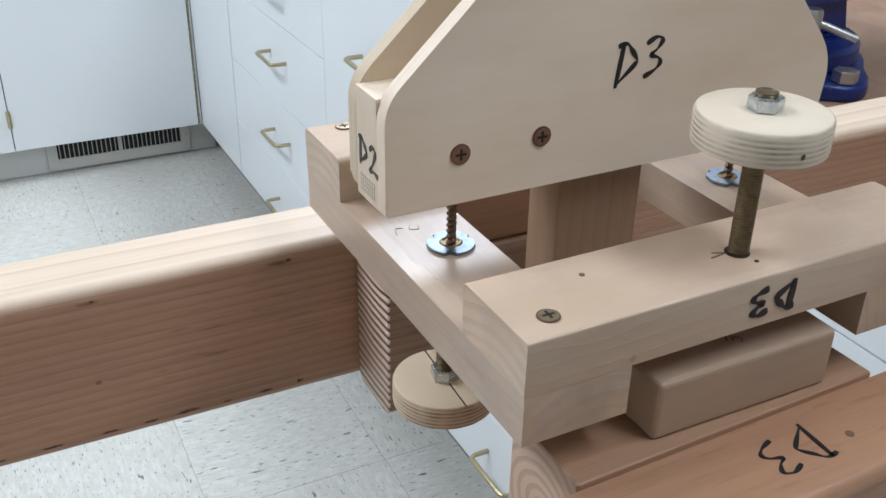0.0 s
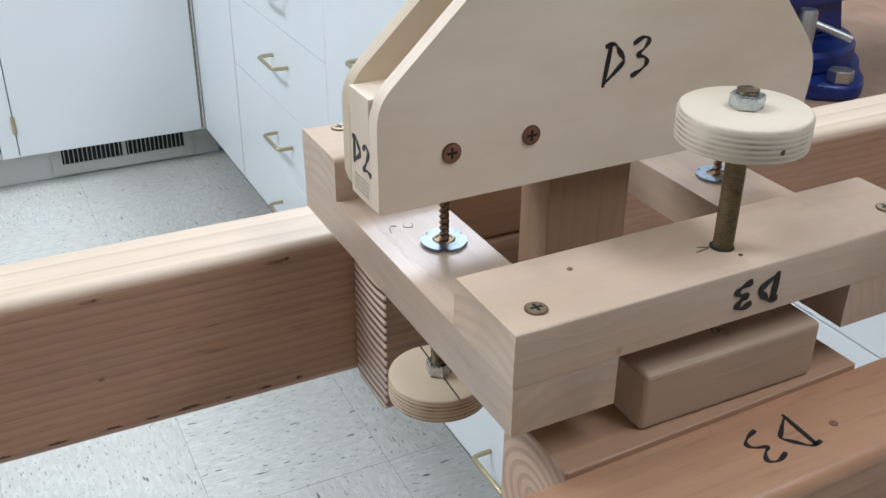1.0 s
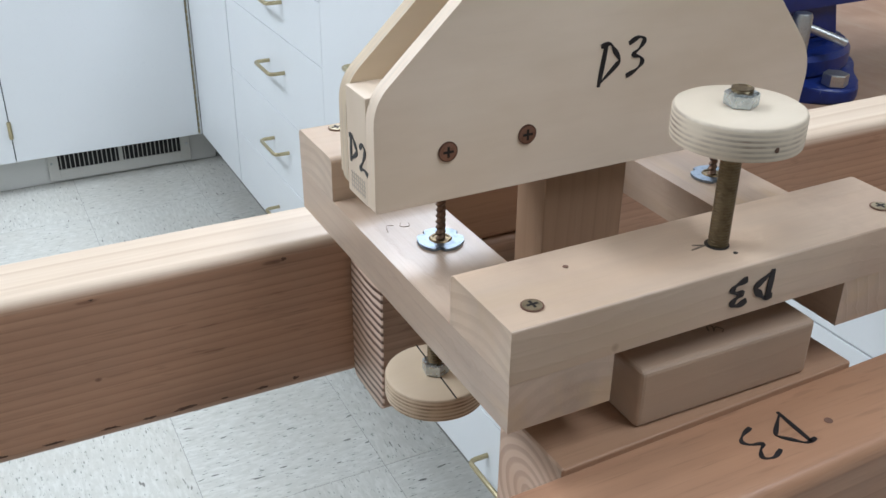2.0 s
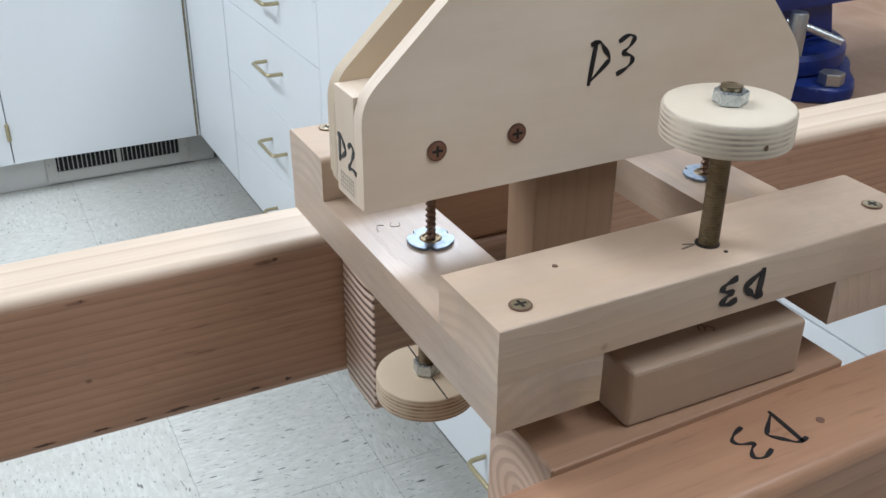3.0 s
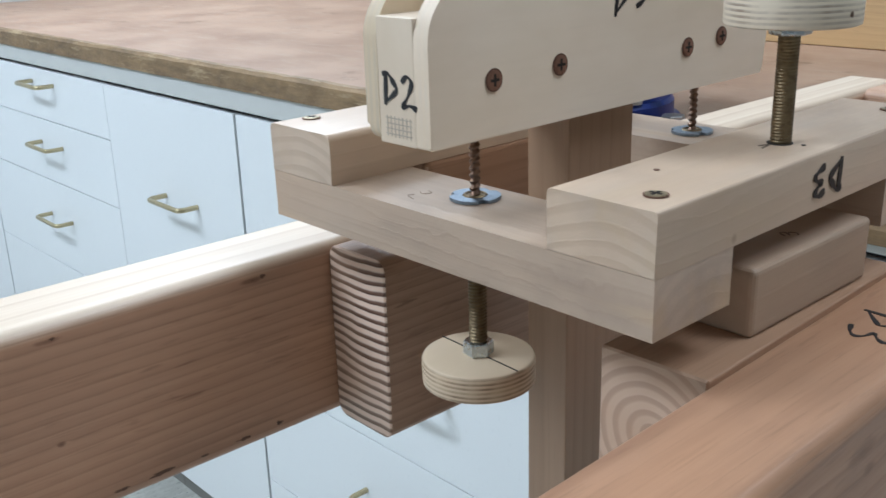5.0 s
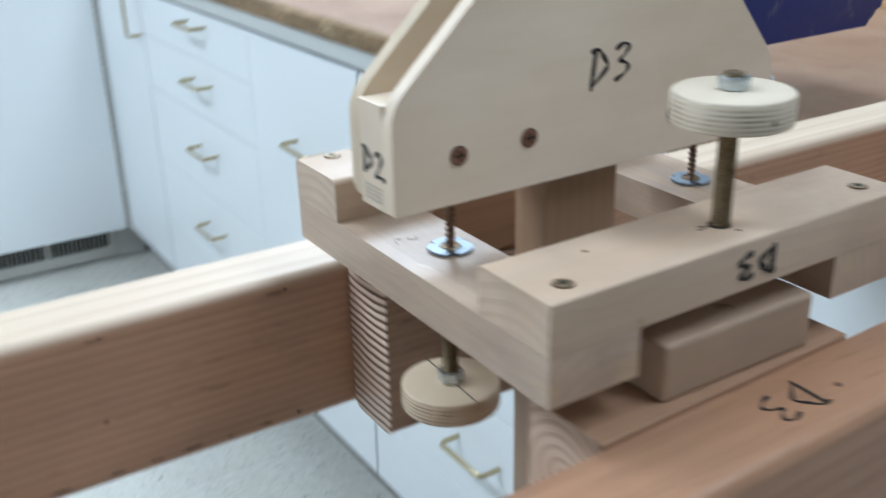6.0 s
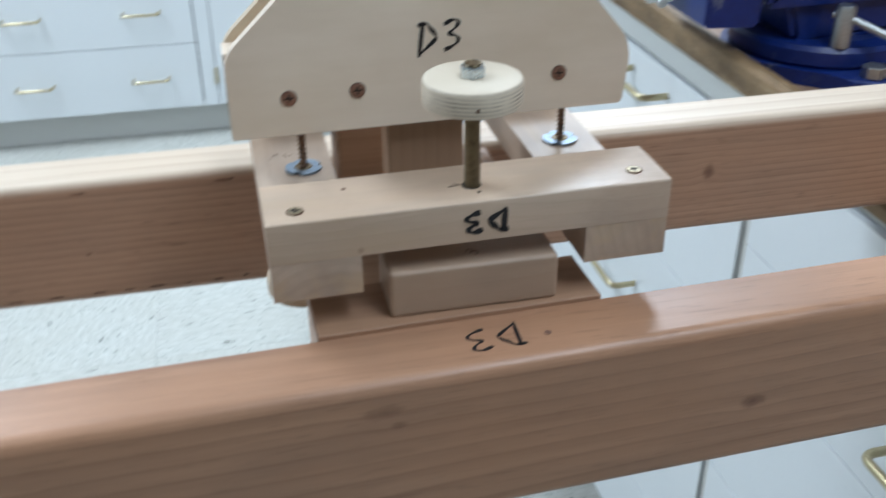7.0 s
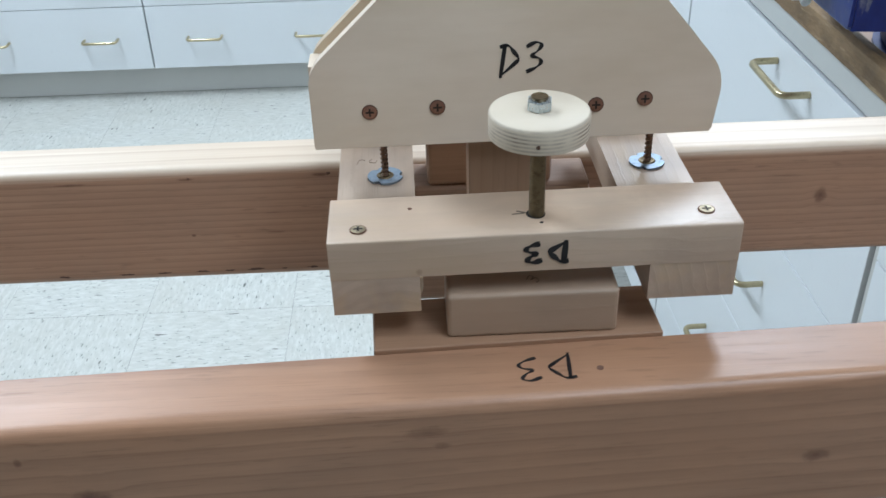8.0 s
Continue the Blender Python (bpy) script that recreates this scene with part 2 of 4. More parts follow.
def worn_top():
    """Old bench top: reddish hardboard, rubbed pale, with dark scars."""
    n = Net("worn_bench_top")
    co = n.coords()
    a = n.noise(co, 7.0, 5.0, 0.65)
    b = n.noise(n.stretch(co, 1, 0.3, 1), 40.0, 4.0, 0.7)
    c = n.noise(n.stretch(co, 1, 0.5, 1, 3, 3, 3), 16.0, 5.0, 0.7)
    col = n.mix(n.ramp(a, [(0.35, (0, 0, 0)), (0.65, (1, 1, 1))]), (0.25, 0.142, 0.088), (0.36, 0.235, 0.160))
    col = n.mix(n.ramp(b, [(0.50, (0, 0, 0)), (0.70, (0.7,) * 3)]), col, (0.35, 0.25, 0.175))
    col = n.mix(n.ramp(c, [(0.60, (0, 0, 0)), (0.70, (0.85,) * 3)]), col, (0.16, 0.09, 0.05))
    n.bump(n.math("ADD", b, c), 0.3, 0.001)
    return n.finish(col, n.math("ADD", 0.3, n.math("MULTIPLY", a, 0.3)))


def worn_edge():
    n = Net("worn_bench_edge")
    co = n.coords()
    a = n.noise(n.stretch(co, 1, 0.25, 1), 40.0, 5.0, 0.7)
    b = n.noise(n.stretch(co, 1, 0.4, 2.5), 26.0, 4.0, 0.7)
    col = n.mix(n.ramp(a, [(0.35, (0, 0, 0)), (0.65, (1, 1, 1))]), (0.13, 0.080, 0.036), (0.29, 0.19, 0.095))
    col = n.mix(n.ramp(b, [(0.57, (0, 0, 0)), (0.72, (0.7,) * 3)]), col, (0.46, 0.35, 0.21))
    n.bump(n.math("ADD", a, b), 0.6, 0.003)
    return n.finish(col, 0.6)


def vise_paint():
    n = Net("blue_cast_paint")
    co = n.coords()
    a = n.noise(co, 22.0, 5.0, 0.7)
    b = n.noise(co, 120.0, 3.0)
    col = n.mix(b, (0.004, 0.015, 0.105), (0.008, 0.028, 0.190))
    col = n.mix(n.ramp(a, [(0.62, (0, 0, 0)), (0.76, (0.45,) * 3)]), col, (0.16, 0.17, 0.16))
    scuff = n.noise(n.stretch(co, 1, 1, 0.35, 2, 5, 1), 48.0, 4.0, 0.7)
    col = n.mix(n.ramp(scuff, [(0.63, (0, 0, 0)), (0.72, (0.5,) * 3)]), col, (0.33, 0.34, 0.31))
    n.bump(n.math("ADD", a, b), 0.25, 0.001)
    return n.finish(col, n.math("ADD", 0.25, n.math("MULTIPLY", b, 0.25)))


FIR_A = wood("fir_far_beam", 0, (0.10, 1.30), 0.0050, (0.52, 0.315, 0.203), (0.235, 0.115, 0.070), 0.56, 0.0015, 0.5, fleck=0.35, top_sheen=0.9705, cloud=0.3,
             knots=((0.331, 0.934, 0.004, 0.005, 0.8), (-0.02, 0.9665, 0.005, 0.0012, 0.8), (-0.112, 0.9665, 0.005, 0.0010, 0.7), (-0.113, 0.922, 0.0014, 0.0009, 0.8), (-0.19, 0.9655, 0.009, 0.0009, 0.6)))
FIR_B = wood("fir_far_cleat", 0, (0.177, 1.10), 0.0050, (0.40, 0.262, 0.178), (0.13, 0.062, 0.04), 0.36, 0.0028, 0.6, 2.0, None, 1.0, 1.75, fleck=0.5, endcol=(0.80, 0.62, 0.50))
FIR_C = wood("fir_near_beam", 0, (-0.02, 0.86), 0.0105, (0.47, 0.268, 0.162), (0.225, 0.105, 0.058), 0.50, 0.0048, 0.5, 5.0, fleck=0.22, cloud=0.4,
             knots=((-0.117, 0.928, 0.0075, 0.0065, 0.85), (-0.146, 0.956, 0.0018, 0.0024, 0.8), (0.240, 0.923, 0.0065, 0.0034, 0.75), (0.045, 0.957, 0.0080, 0.0030, 0.45), (0.052, 0.948, 0.004, 0.0018, 0.5)))
FIR_D = wood("fir_near_cleat", 0, (0.010, 0.948), 0.0050, (0.41, 0.248, 0.155), (0.24, 0.125, 0.07), 0.35, 0.0026, 0.6, 7.0, None, 0.38, 1.35, endcol=(0.56, 0.40, 0.295))
FIR_E = wood("fir_end_beam", 1, (0.54, 0.80), 0.0070, (0.55, 0.36, 0.25), (0.34, 0.19, 0.12), 0.4, 0.003, 0.55, 3.0)
PINE_BAR = wood("pine_bar", 0, (0.02, 0.985), 0.0060, (0.625, 0.485, 0.365), (0.46, 0.335, 0.235), 0.34, 0.0024, 0.44, 1.0, (0.56, 0.41, 0.25), 0.45, pore=0.6, cloud=0.5, endcol=(0.60, 0.49, 0.385),
                knots=((0.186, 1.022, 0.026, 0.05, 0.24), (0.03, 1.03, 0.02, 0.006, 0.08), (0.043, 1.0165, 0.0014, 0.0014, 0.6)))
PINE_BACK = wood("pine_back_bar", 0, (0.185, 0.975), 0.0060, (0.60, 0.47, 0.355), (0.43, 0.31, 0.22), 0.36, 0.0030, 0.5, 2.5, None, 0.48, pore=0.6, cloud=0.5, endcol=(0.58, 0.47, 0.37))
PINE_RAIL = wood("pine_rail", 1, (0.03, 0.96), 0.0055, (0.515, 0.40, 0.305), (0.37, 0.265, 0.19), 0.36, 0.0026, 0.44, 4.0, (0.60, 0.42, 0.22), 0.15, pore=0.6, cloud=0.65, knots=((0.024, 1.000, 0.026, 0.010, 0.16), (0.12, 1.008, 0.03, 0.006, 0.07)))
PINE_BLOCK = wood("pine_block", 0, (0.06, 0.93), 0.0080, (0.45, 0.33, 0.24), (0.40, 0.285, 0.20), 0.14, 0.0030, 0.55, 6.0, None, 0.1, pore=0.3, cloud=0.4)
PINE_POST = wood("pine_post", 2, (0.20, 0.16), 0.0062, (0.385, 0.25, 0.16), (0.26, 0.155, 0.095), 0.35, 0.0024, 0.55, 8.0, pore=0.5)
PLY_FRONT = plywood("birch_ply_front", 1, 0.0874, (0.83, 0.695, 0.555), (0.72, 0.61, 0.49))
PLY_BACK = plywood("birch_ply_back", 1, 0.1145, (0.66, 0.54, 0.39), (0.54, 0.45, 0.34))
PLY_END = plywood("birch_ply_end", 0, -0.0099, (0.72, 0.60, 0.47), (0.66, 0.55, 0.43), 0.0019, 2)
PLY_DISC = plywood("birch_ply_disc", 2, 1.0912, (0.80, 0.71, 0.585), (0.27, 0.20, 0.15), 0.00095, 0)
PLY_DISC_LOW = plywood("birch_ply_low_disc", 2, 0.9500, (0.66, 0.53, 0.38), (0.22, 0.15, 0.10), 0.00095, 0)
ZINC = metal("zinc", (0.56, 0.62, 0.66), 0.24, 0.5, (0.28, 0.31, 0.33))
DULL_SCREW = metal("dull_screw", (0.42, 0.36, 0.25), 0.45, 0.5, (0.14, 0.11, 0.07))
FLANGE = metal("zinc_flange", (0.29, 0.35, 0.42), 0.46, 0.6, (0.13, 0.16, 0.19))
LAG = metal("brown_screw", (0.25, 0.165, 0.12), 0.42, 0.5, (0.10, 0.055, 0.035))
STEEL = metal("dull_steel", (0.52, 0.54, 0.54), 0.38, 0.4, (0.25, 0.24, 0.22))
BRONZE = metal("yellowed_rod", (0.21, 0.16, 0.095), 0.42, 0.6, (0.08, 0.055, 0.035))
SCREW = metal("copper_screw", (0.34, 0.20, 0.15), 0.40, 0.5, (0.12, 0.06, 0.04))
BRASS = metal("brass", (0.50, 0.43, 0.27), 0.26, 0.3, (0.26, 0.19, 0.10))
HINGE = metal("dull_brass", (0.46, 0.40, 0.25), 0.4, 0.5, (0.18, 0.15, 0.10))
TORN = plain("torn_wood", (0.22, 0.115, 0.08), 0.8)
GRID = plain("grey_print", (0.55, 0.47, 0.38), 0.7)
RECESS = plain("dark_recess", (0.02, 0.016, 0.013), 0.7)
INK = plain("marker_ink", (0.012, 0.011, 0.014), 0.45)
PALE_PENCIL = plain("faint_pencil", (0.36, 0.27, 0.20), 0.7)
PENCIL = plain("pencil", (0.22, 0.17, 0.13), 0.7)
KNOT = wood("knot", 1, (0.0, 0.0), 0.004, (0.11, 0.058, 0.036), (0.05, 0.028, 0.018), 0.6, 0.003, 0.6)
WHITE = painted("white_laminate", (0.72, 0.745, 0.755), 0.38)
WHITE_EDGE = painted("pale_strip", (0.52, 0.53, 0.51), 0.45, 0.12, 9.0)
# bench toe kick: the recess's shade is mixed into this darker colour
KICK_SHADED = painted("shaded_base", (0.20, 0.195, 0.18), 0.5, 0.12, 9.0)
KICK = painted("toe_kick_paint", (0.64, 0.64, 0.61), 0.5, 0.12, 9.0)
# carcass colour, dark to paint the shade in gaps between fronts
GAP = plain("gap_shade", (0.12, 0.12, 0.125), 0.8)
GRILLE = painted("grille_paint", (0.54, 0.53, 0.49), 0.5, 0.1)
BLACK = plain("dark_duct", (0.012, 0.012, 0.013), 0.8)
TILE = floor_tile()
JOINT = plain("tile_joint", (0.26, 0.255, 0.235), 0.8)
TOP = worn_top()
EDGE = worn_edge()
VISE = vise_paint()
WALL = painted("wall_paint", (0.55, 0.55, 0.53), 0.7, 0.05, 3.0)
CEIL = painted("ceiling_paint", (0.80, 0.80, 0.78), 0.8, 0.05, 4.0)
BOXWOOD = wood("orange_box_wood", 1, (1.4, 0.6), 0.012, (0.56, 0.375, 0.19), (0.42, 0.26, 0.12), 0.4, 0.004, 0.5, 9.0)

glow = Net("diffuser")
glow.bsdf.inputs["Emission Color"].default_value = (0.92, 0.97, 1.0, 1)
glow.bsdf.inputs["Emission Strength"].default_value = 4.0
DIFFUSER = glow.finish((0.8, 0.8, 0.8), 0.6)

# ---------------------------------------------------------------- mesh helpers
BASE = {}


def thing(name, x, y, z, label, category, group="", kind=""):
    ob = new(name)
    ob.empty_display_size = 0.02
    ob.location = (x * S, y * S, z * S)
    BASE[ob.name] = ob.location.copy()
    return tagged(ob, label, category, group, kind)


def part(name, bm, material, parent=None, label="", smooth=False):
    bmesh.ops.scale(bm, vec=(S, S, S), verts=bm.verts)
    bmesh.ops.recalc_face_normals(bm, faces=bm.faces)
    me = bpy.data.meshes.new(name)
    bm.to_mesh(me)
    bm.free()
    if smooth:
        for p in me.polygons:
            p.use_smooth = True
        me.set_sharp_from_angle(angle=radians(38))
    me.materials.append(material)
    ob = new(name, me)
    if parent is not None:
        ob.parent = parent
        if parent.name in BASE:
            ob.location = -BASE[parent.name]
    return tagged(ob, label)


def box(x0, x1, y0, y1, z0, z1, r=0.0008, seg=2, into=None, m=None):
    bm = into if into is not None else bmesh.new()
    made = bmesh.ops.create_cube(bm, size=1.0)["verts"]
    for v in made:
        v.co = Vector(((x0 + x1) / 2 + v.co.x * (x1 - x0), (y0 + y1) / 2 + v.co.y * (y1 - y0), (z0 + z1) / 2 + v.co.z * (z1 - z0)))
    if m is not None:
        bmesh.ops.transform(bm, matrix=m, verts=made)
    if r > 0:
        edges = list({e for v in made for e in v.link_edges})
        bmesh.ops.bevel(bm, geom=edges, offset=r, segments=seg, profile=0.5, affect="EDGES")
    return bm


def sawn(x0, x1, y0, y1, z0, z1, axis, r=0.005, end=0.0008):
    """A sawn length: long edges eased with radius r, ends left crisp."""
    bm = bmesh.new()
    for v in bmesh.ops.create_cube(bm, size=1.0)["verts"]:
        v.co = Vector(((x0 + x1) / 2 + v.co.x * (x1 - x0), (y0 + y1) / 2 + v.co.y * (y1 - y0), (z0 + z1) / 2 + v.co.z * (z1 - z0)))
    long = [e for e in bm.edges if abs((e.verts[0].co - e.verts[1].co)[axis]) > 1e-6]
    bmesh.ops.bevel(bm, geom=long, offset=r, segments=9, profile=0.5, affect="EDGES")
    ends = [e for e in bm.edges if len({round(v.co[axis], 6) for v in e.verts}) == 1 and any(len(f.verts) > 4 for f in e.link_faces)]
    bmesh.ops.bevel(bm, geom=ends, offset=end, segments=1, profile=0.5, affect="EDGES")
    return bm


def lathe(profile, cx, cy, cz, seg=32, axis="z", into=None):
    """Turns (radius, height) pairs round an upright axis, or one along x or y."""
    bm = into if into is not None else bmesh.new()
    rings = []
    for rad, h in profile:
        ring = []
        for i in range(seg):
            a = 2 * math.pi * i / seg
            u, v = rad * math.cos(a), rad * math.sin(a)
            p = {"z": (cx + u, cy + v, cz + h), "y": (cx + u, cy + h, cz + v), "x": (cx + h, cy + u, cz + v)}[axis]
            ring.append(bm.verts.new(p))
        rings.append(ring)
    for a, b in zip(rings, rings[1:]):
        for i in range(seg):
            bm.faces.new((a[i], a[(i + 1) % seg], b[(i + 1) % seg], b[i]))
    bm.faces.new(rings[0]), bm.faces.new(rings[-1])
    return bm


def prism(outline, axis, lo, hi, r=0.0, seg=2):
    """Pushes a flat outline along an axis, from lo to hi."""
    bm = bmesh.new()

    def at(u, v, h):
        return {"y": (u, h, v), "z": (u, v, h), "x": (h, u, v)}[axis]
    a = [bm.verts.new(at(u, v, lo)) for u, v in outline]
    b = [bm.verts.new(at(u, v, hi)) for u, v in outline]
    n = len(outline)
    caps = [bm.faces.new(a), bm.faces.new(b)]
    for i in range(n):
        bm.faces.new((a[i], a[(i + 1) % n], b[(i + 1) % n], b[i]))
    if r > 0:
        bmesh.ops.bevel(bm, geom=list({e for f in caps for e in f.edges}), offset=r, segments=seg, profile=0.5, affect="EDGES")
    return bm


def rounded(points, radii, n=5):
    """An outline whose corners are rounded off."""
    out = []
    for i, p in enumerate(points):
        r = radii[i]
        p, a, b = Vector(p), Vector(points[i - 1]), Vector(points[(i + 1) % len(points)])
        if r <= 0:
            out.append(tuple(p))
            continue
        ua, ub = (a - p).normalized(), (b - p).normalized()
        for k in range(n + 1):
            t = k / n
            q = p + ua * r * (1 - t) ** 2 + ub * r * t ** 2
            out.append(tuple(q))
    return out


def tube(points, rad, seg=8, into=None):
    """A bent rod through points."""
    bm = into if into is not None else bmesh.new()
    pts = [Vector(p) for p in points]
    rings = []
    up = None
    for i, p in enumerate(pts):
        d = (pts[min(i + 1, len(pts) - 1)] - pts[max(i - 1, 0)]).normalized()
        side = d.cross(Vector((0, 0, 1))) if up is None else up - d * up.dot(d)
        if side.length < 1e-4:
            side = Vector((0, 1, 0)) - d * d.y
        side.normalize()
        up = side
        other = d.cross(side)
        rings.append([bm.verts.new(p + side * rad * math.cos(2 * math.pi * k / seg) + other * rad * math.sin(2 * math.pi * k / seg)) for k in range(seg)])
    for a, b in zip(rings, rings[1:]):
        for i in range(seg):
            bm.faces.new((a[i], a[(i + 1) % seg], b[(i + 1) % seg], b[i]))
    bm.faces.new(rings[0]), bm.faces.new(rings[-1])
    return bm


def stroke(lines, place, width, lift=0.00025):
    """Hand-drawn marker strokes as thin flat ribbons on a surface; place turns (u, v) into a point and gives the normal."""
    bm = bmesh.new()
    origin, ux, uy = (Vector(v) for v in place)
    up = ux.cross(uy).normalized() * lift
    for pts in lines:
        smooth = []
        for i in range(len(pts) - 1):
            p0, p1 = pts[max(i - 1, 0)], pts[i]
            p2, p3 = pts[i + 1], pts[min(i + 2, len(pts) - 1)]
            for k in range(5):
                t = k / 5
                smooth.append(tuple(0.5 * (2 * p1[j] + (p2[j] - p0[j]) * t + (2 * p0[j] - 5 * p1[j] + 4 * p2[j] - p3[j]) * t * t + (3 * p1[j] - p0[j] - 3 * p2[j] + p3[j]) * t ** 3) for j in (0, 1)))
        smooth.append(pts[-1])
        world_pts = [origin + ux * u + uy * v + up for u, v in smooth]
        rows = []
        for i, p in enumerate(world_pts):
            d = (world_pts[min(i + 1, len(world_pts) - 1)] - world_pts[max(i - 1, 0)]).normalized()
            side = up.normalized().cross(d) * width * 0.5 * (0.8 + 0.35 * math.sin(i * 0.7))
            rows.append([bm.verts.new(p + side), bm.verts.new(p - side), bm.verts.new(p - side - up * 0.9), bm.verts.new(p + side - up * 0.9)])
        for a, b in zip(rows, rows[1:]):
            for k in range(4):
                bm.faces.new((a[k], a[(k + 1) % 4], b[(k + 1) % 4], b[k]))
        bm.faces.new(rows[0]), bm.faces.new(rows[-1])
    return bm


LETTER_D = [[(0.08, 1.0), (0.0, 0.0)], [(-0.06, 0.94), (0.16, 0.97), (0.30, 0.80), (0.46, 0.56), (0.40, 0.44), (0.04, 0.10)]]
DIGIT_3 = [[(0.66, 0.88), (0.90, 0.99), (1.06, 0.90), (0.96, 0.72), (0.82, 0.60), (1.02, 0.50), (1.08, 0.36), (0.94, 0.22), (0.70, 0.12)]]
DIGIT_2 = [[(0.66, 0.78), (0.86, 0.98), (1.02, 0.80), (0.86, 0.40), (0.66, 0.06), (0.92, 0.12), (1.16, 0.04)]]


def screw_head(parent, x, y, z, axis, rad, material, name="screw", label=""):
    """A countersunk cross-head, sunk a little below the wood; axis is the way that it faces."""
    s = -1 if axis == "-y" else 1
    ax = axis[-1]
    ring = part("screw_hole", lathe([(rad * 1.16, 0.0002 * s), (rad * 1.16, 0.0005 * s), (rad * 1.02, 0.0004 * s), (rad * 1.02, 0.0002 * s)], x, y, z, 20, ax), TORN, parent)
    head = part(name, lathe([(rad, 0.0003 * s), (rad, 0.0007 * s), (rad * 0.55, 0.00085 * s)], x, y, z, 20, ax), material, parent, label, True)
    bm = bmesh.new()
    for w, h in ((0.62, 0.14), (0.14, 0.62)):
        a, b = rad * w, rad * h
        if ax == "y":
            box(x - a, x + a, y + 0.00087 * s, y + 0.0010 * s, z - b, z + b, 0, into=bm)
        else:
            box(x - a, x + a, y - b, y + b, z + 0.00087, z + 0.0010, 0, into=bm)
    part("cross_recess", bm, RECESS, head)


def threaded(x, y, z0, z1, rad, pitch, depth, seg=18):
    """A threaded rod: a helix-like stack of sharp crests."""
    prof = []
    h = z0
    while h < z1:
        prof += [(rad - depth, h), (rad, h + pitch * 0.5)]
        h += pitch
    prof.append((rad - depth, z1))
    bm = bmesh.new()
    rings = []
    for r, hh in prof:
        ring = []
        for i in range(seg):
            a = 2 * math.pi * i / seg
            lean = pitch * (i / seg - 0.5)
            ring.append(bm.verts.new((x + r * math.cos(a), y + r * math.sin(a), min(max(hh + lean, z0), z1))))
        rings.append(ring)
    for a, b in zip(rings, rings[1:]):
        for i in range(seg):
            bm.faces.new((a[i], a[(i + 1) % seg], b[(i + 1) % seg], b[i]))
    bm.faces.new(rings[0]), bm.faces.new(rings[-1])
    return bm


def hex_nut(x, y, z0, z1, rad, turn=0.2):
    pts = [(x + rad * math.cos(turn + k * math.pi / 3), y + rad * math.sin(turn + k * math.pi / 3)) for k in range(6)]
    return prism(pts, "z", z0, z1, rad * 0.10, 2)

# ---------------------------------------------------------------- the room
FLOOR_X, FLOOR_Y, TILE_W = (-3.0, 3.4), (-3.0, 3.25), 0.326
tagged(part("ceiling", box(-3.0, 3.4, -3.0, 3.25, CEILING, CEILING + 0.1, 0), CEIL), "white painted ceiling", "ceiling", kind="structure")
tagged(part("wall_north", box(-3.0, 3.4, 3.25, 3.37, 0, CEILING, 0), WALL), "off-white painted wall behind the cabinets", "wall", kind="structure")
tagged(part("wall_south", box(-3.0, 3.4, -3.12, -3.0, 0, CEILING, 0), WALL), "off-white painted wall", "wall", kind="structure")
tagged(part("wall_west", box(-3.12, -3.0, -3.12, 3.37, 0, CEILING, 0), WALL), "off-white painted wall", "wall", kind="structure")
tagged(part("wall_east", box(3.4, 3.52, -3.12, 3.37, 0, CEILING, 0), WALL), "off-white painted wall", "wall", kind="structure")


def ceiling_light(x, y):
    lamp = thing("ceiling_light", x, y, CEILING, "unseen white ceiling light with a glowing diffuser", "ceiling light", "ceiling lights")
    bm = bmesh.new()
    for x0, x1, y0, y1 in ((-0.31, -0.285, -0.61, 0.61), (0.285, 0.31, -0.61, 0.61), (-0.285, 0.285, -0.61, -0.585), (-0.285, 0.285, 0.585, 0.61)):
        box(x + x0, x + x1, y + y0, y + y1, CEILING - 0.05, CEILING - 0.001, 0.003, 1, bm)
    part("frame", bm, CEIL, lamp)
    part("diffuser", box(x - 0.283, x + 0.283, y - 0.583, y + 0.583, CEILING - 0.03, CEILING - 0.02, 0), DIFFUSER, lamp)


for lx, ly, lp in TUBES:
    ceiling_light(lx, ly)

# ---------------------------------------------------------------- cabinets
FACE_B = 0.490          # drawer fronts of the bench, facing -x
FACE_A = 2.600          # fronts of the far cabinets, facing -y
KICK_Z, DOOR_TOP, BENCH = 0.105, 0.8515, 0.885
CLOSET_TOP = 2.05


def handle(at, along, out, parent, rad=0.0043, span=0.105, reach=0.034):
    """A bent brass bow pull."""
    c, a, o = Vector(at), Vector(along), Vector(out)
    pts = []
    for side in (-1, 1):
        leg = [c + a * side * span / 2 + o * (reach * t) for t in (0.0, 0.35, 0.68)]
        bend = [c + a * side * (span / 2 - 0.010 * (1 - math.cos(t))) + o * (reach * 0.68 + reach * 0.32 * math.sin(t)) for t in (0.5, 1.0, 1.5)]
        pts.append(leg + bend)
    return part("handle", tube(pts[0] + pts[1][::-1], rad, 10), BRASS, parent, "bent brass bow handle", True)


def front_b(unit, name, y0, y1, z0, z1, pull=None, upright=False):
    front = part(name, box(FACE_B, FACE_B + 0.018, y0 + 0.0005, y1 - 0.0005, z0 + 0.0009, z1 - 0.0009, 0.0007), WHITE, unit)
    if pull:
        handle((FACE_B - 0.0005, pull[0], pull[1]), (0, 0, 1) if upright else (0, 1, 0), (-1, 0, 0), front)
    return front


BENCH_THINGS = []


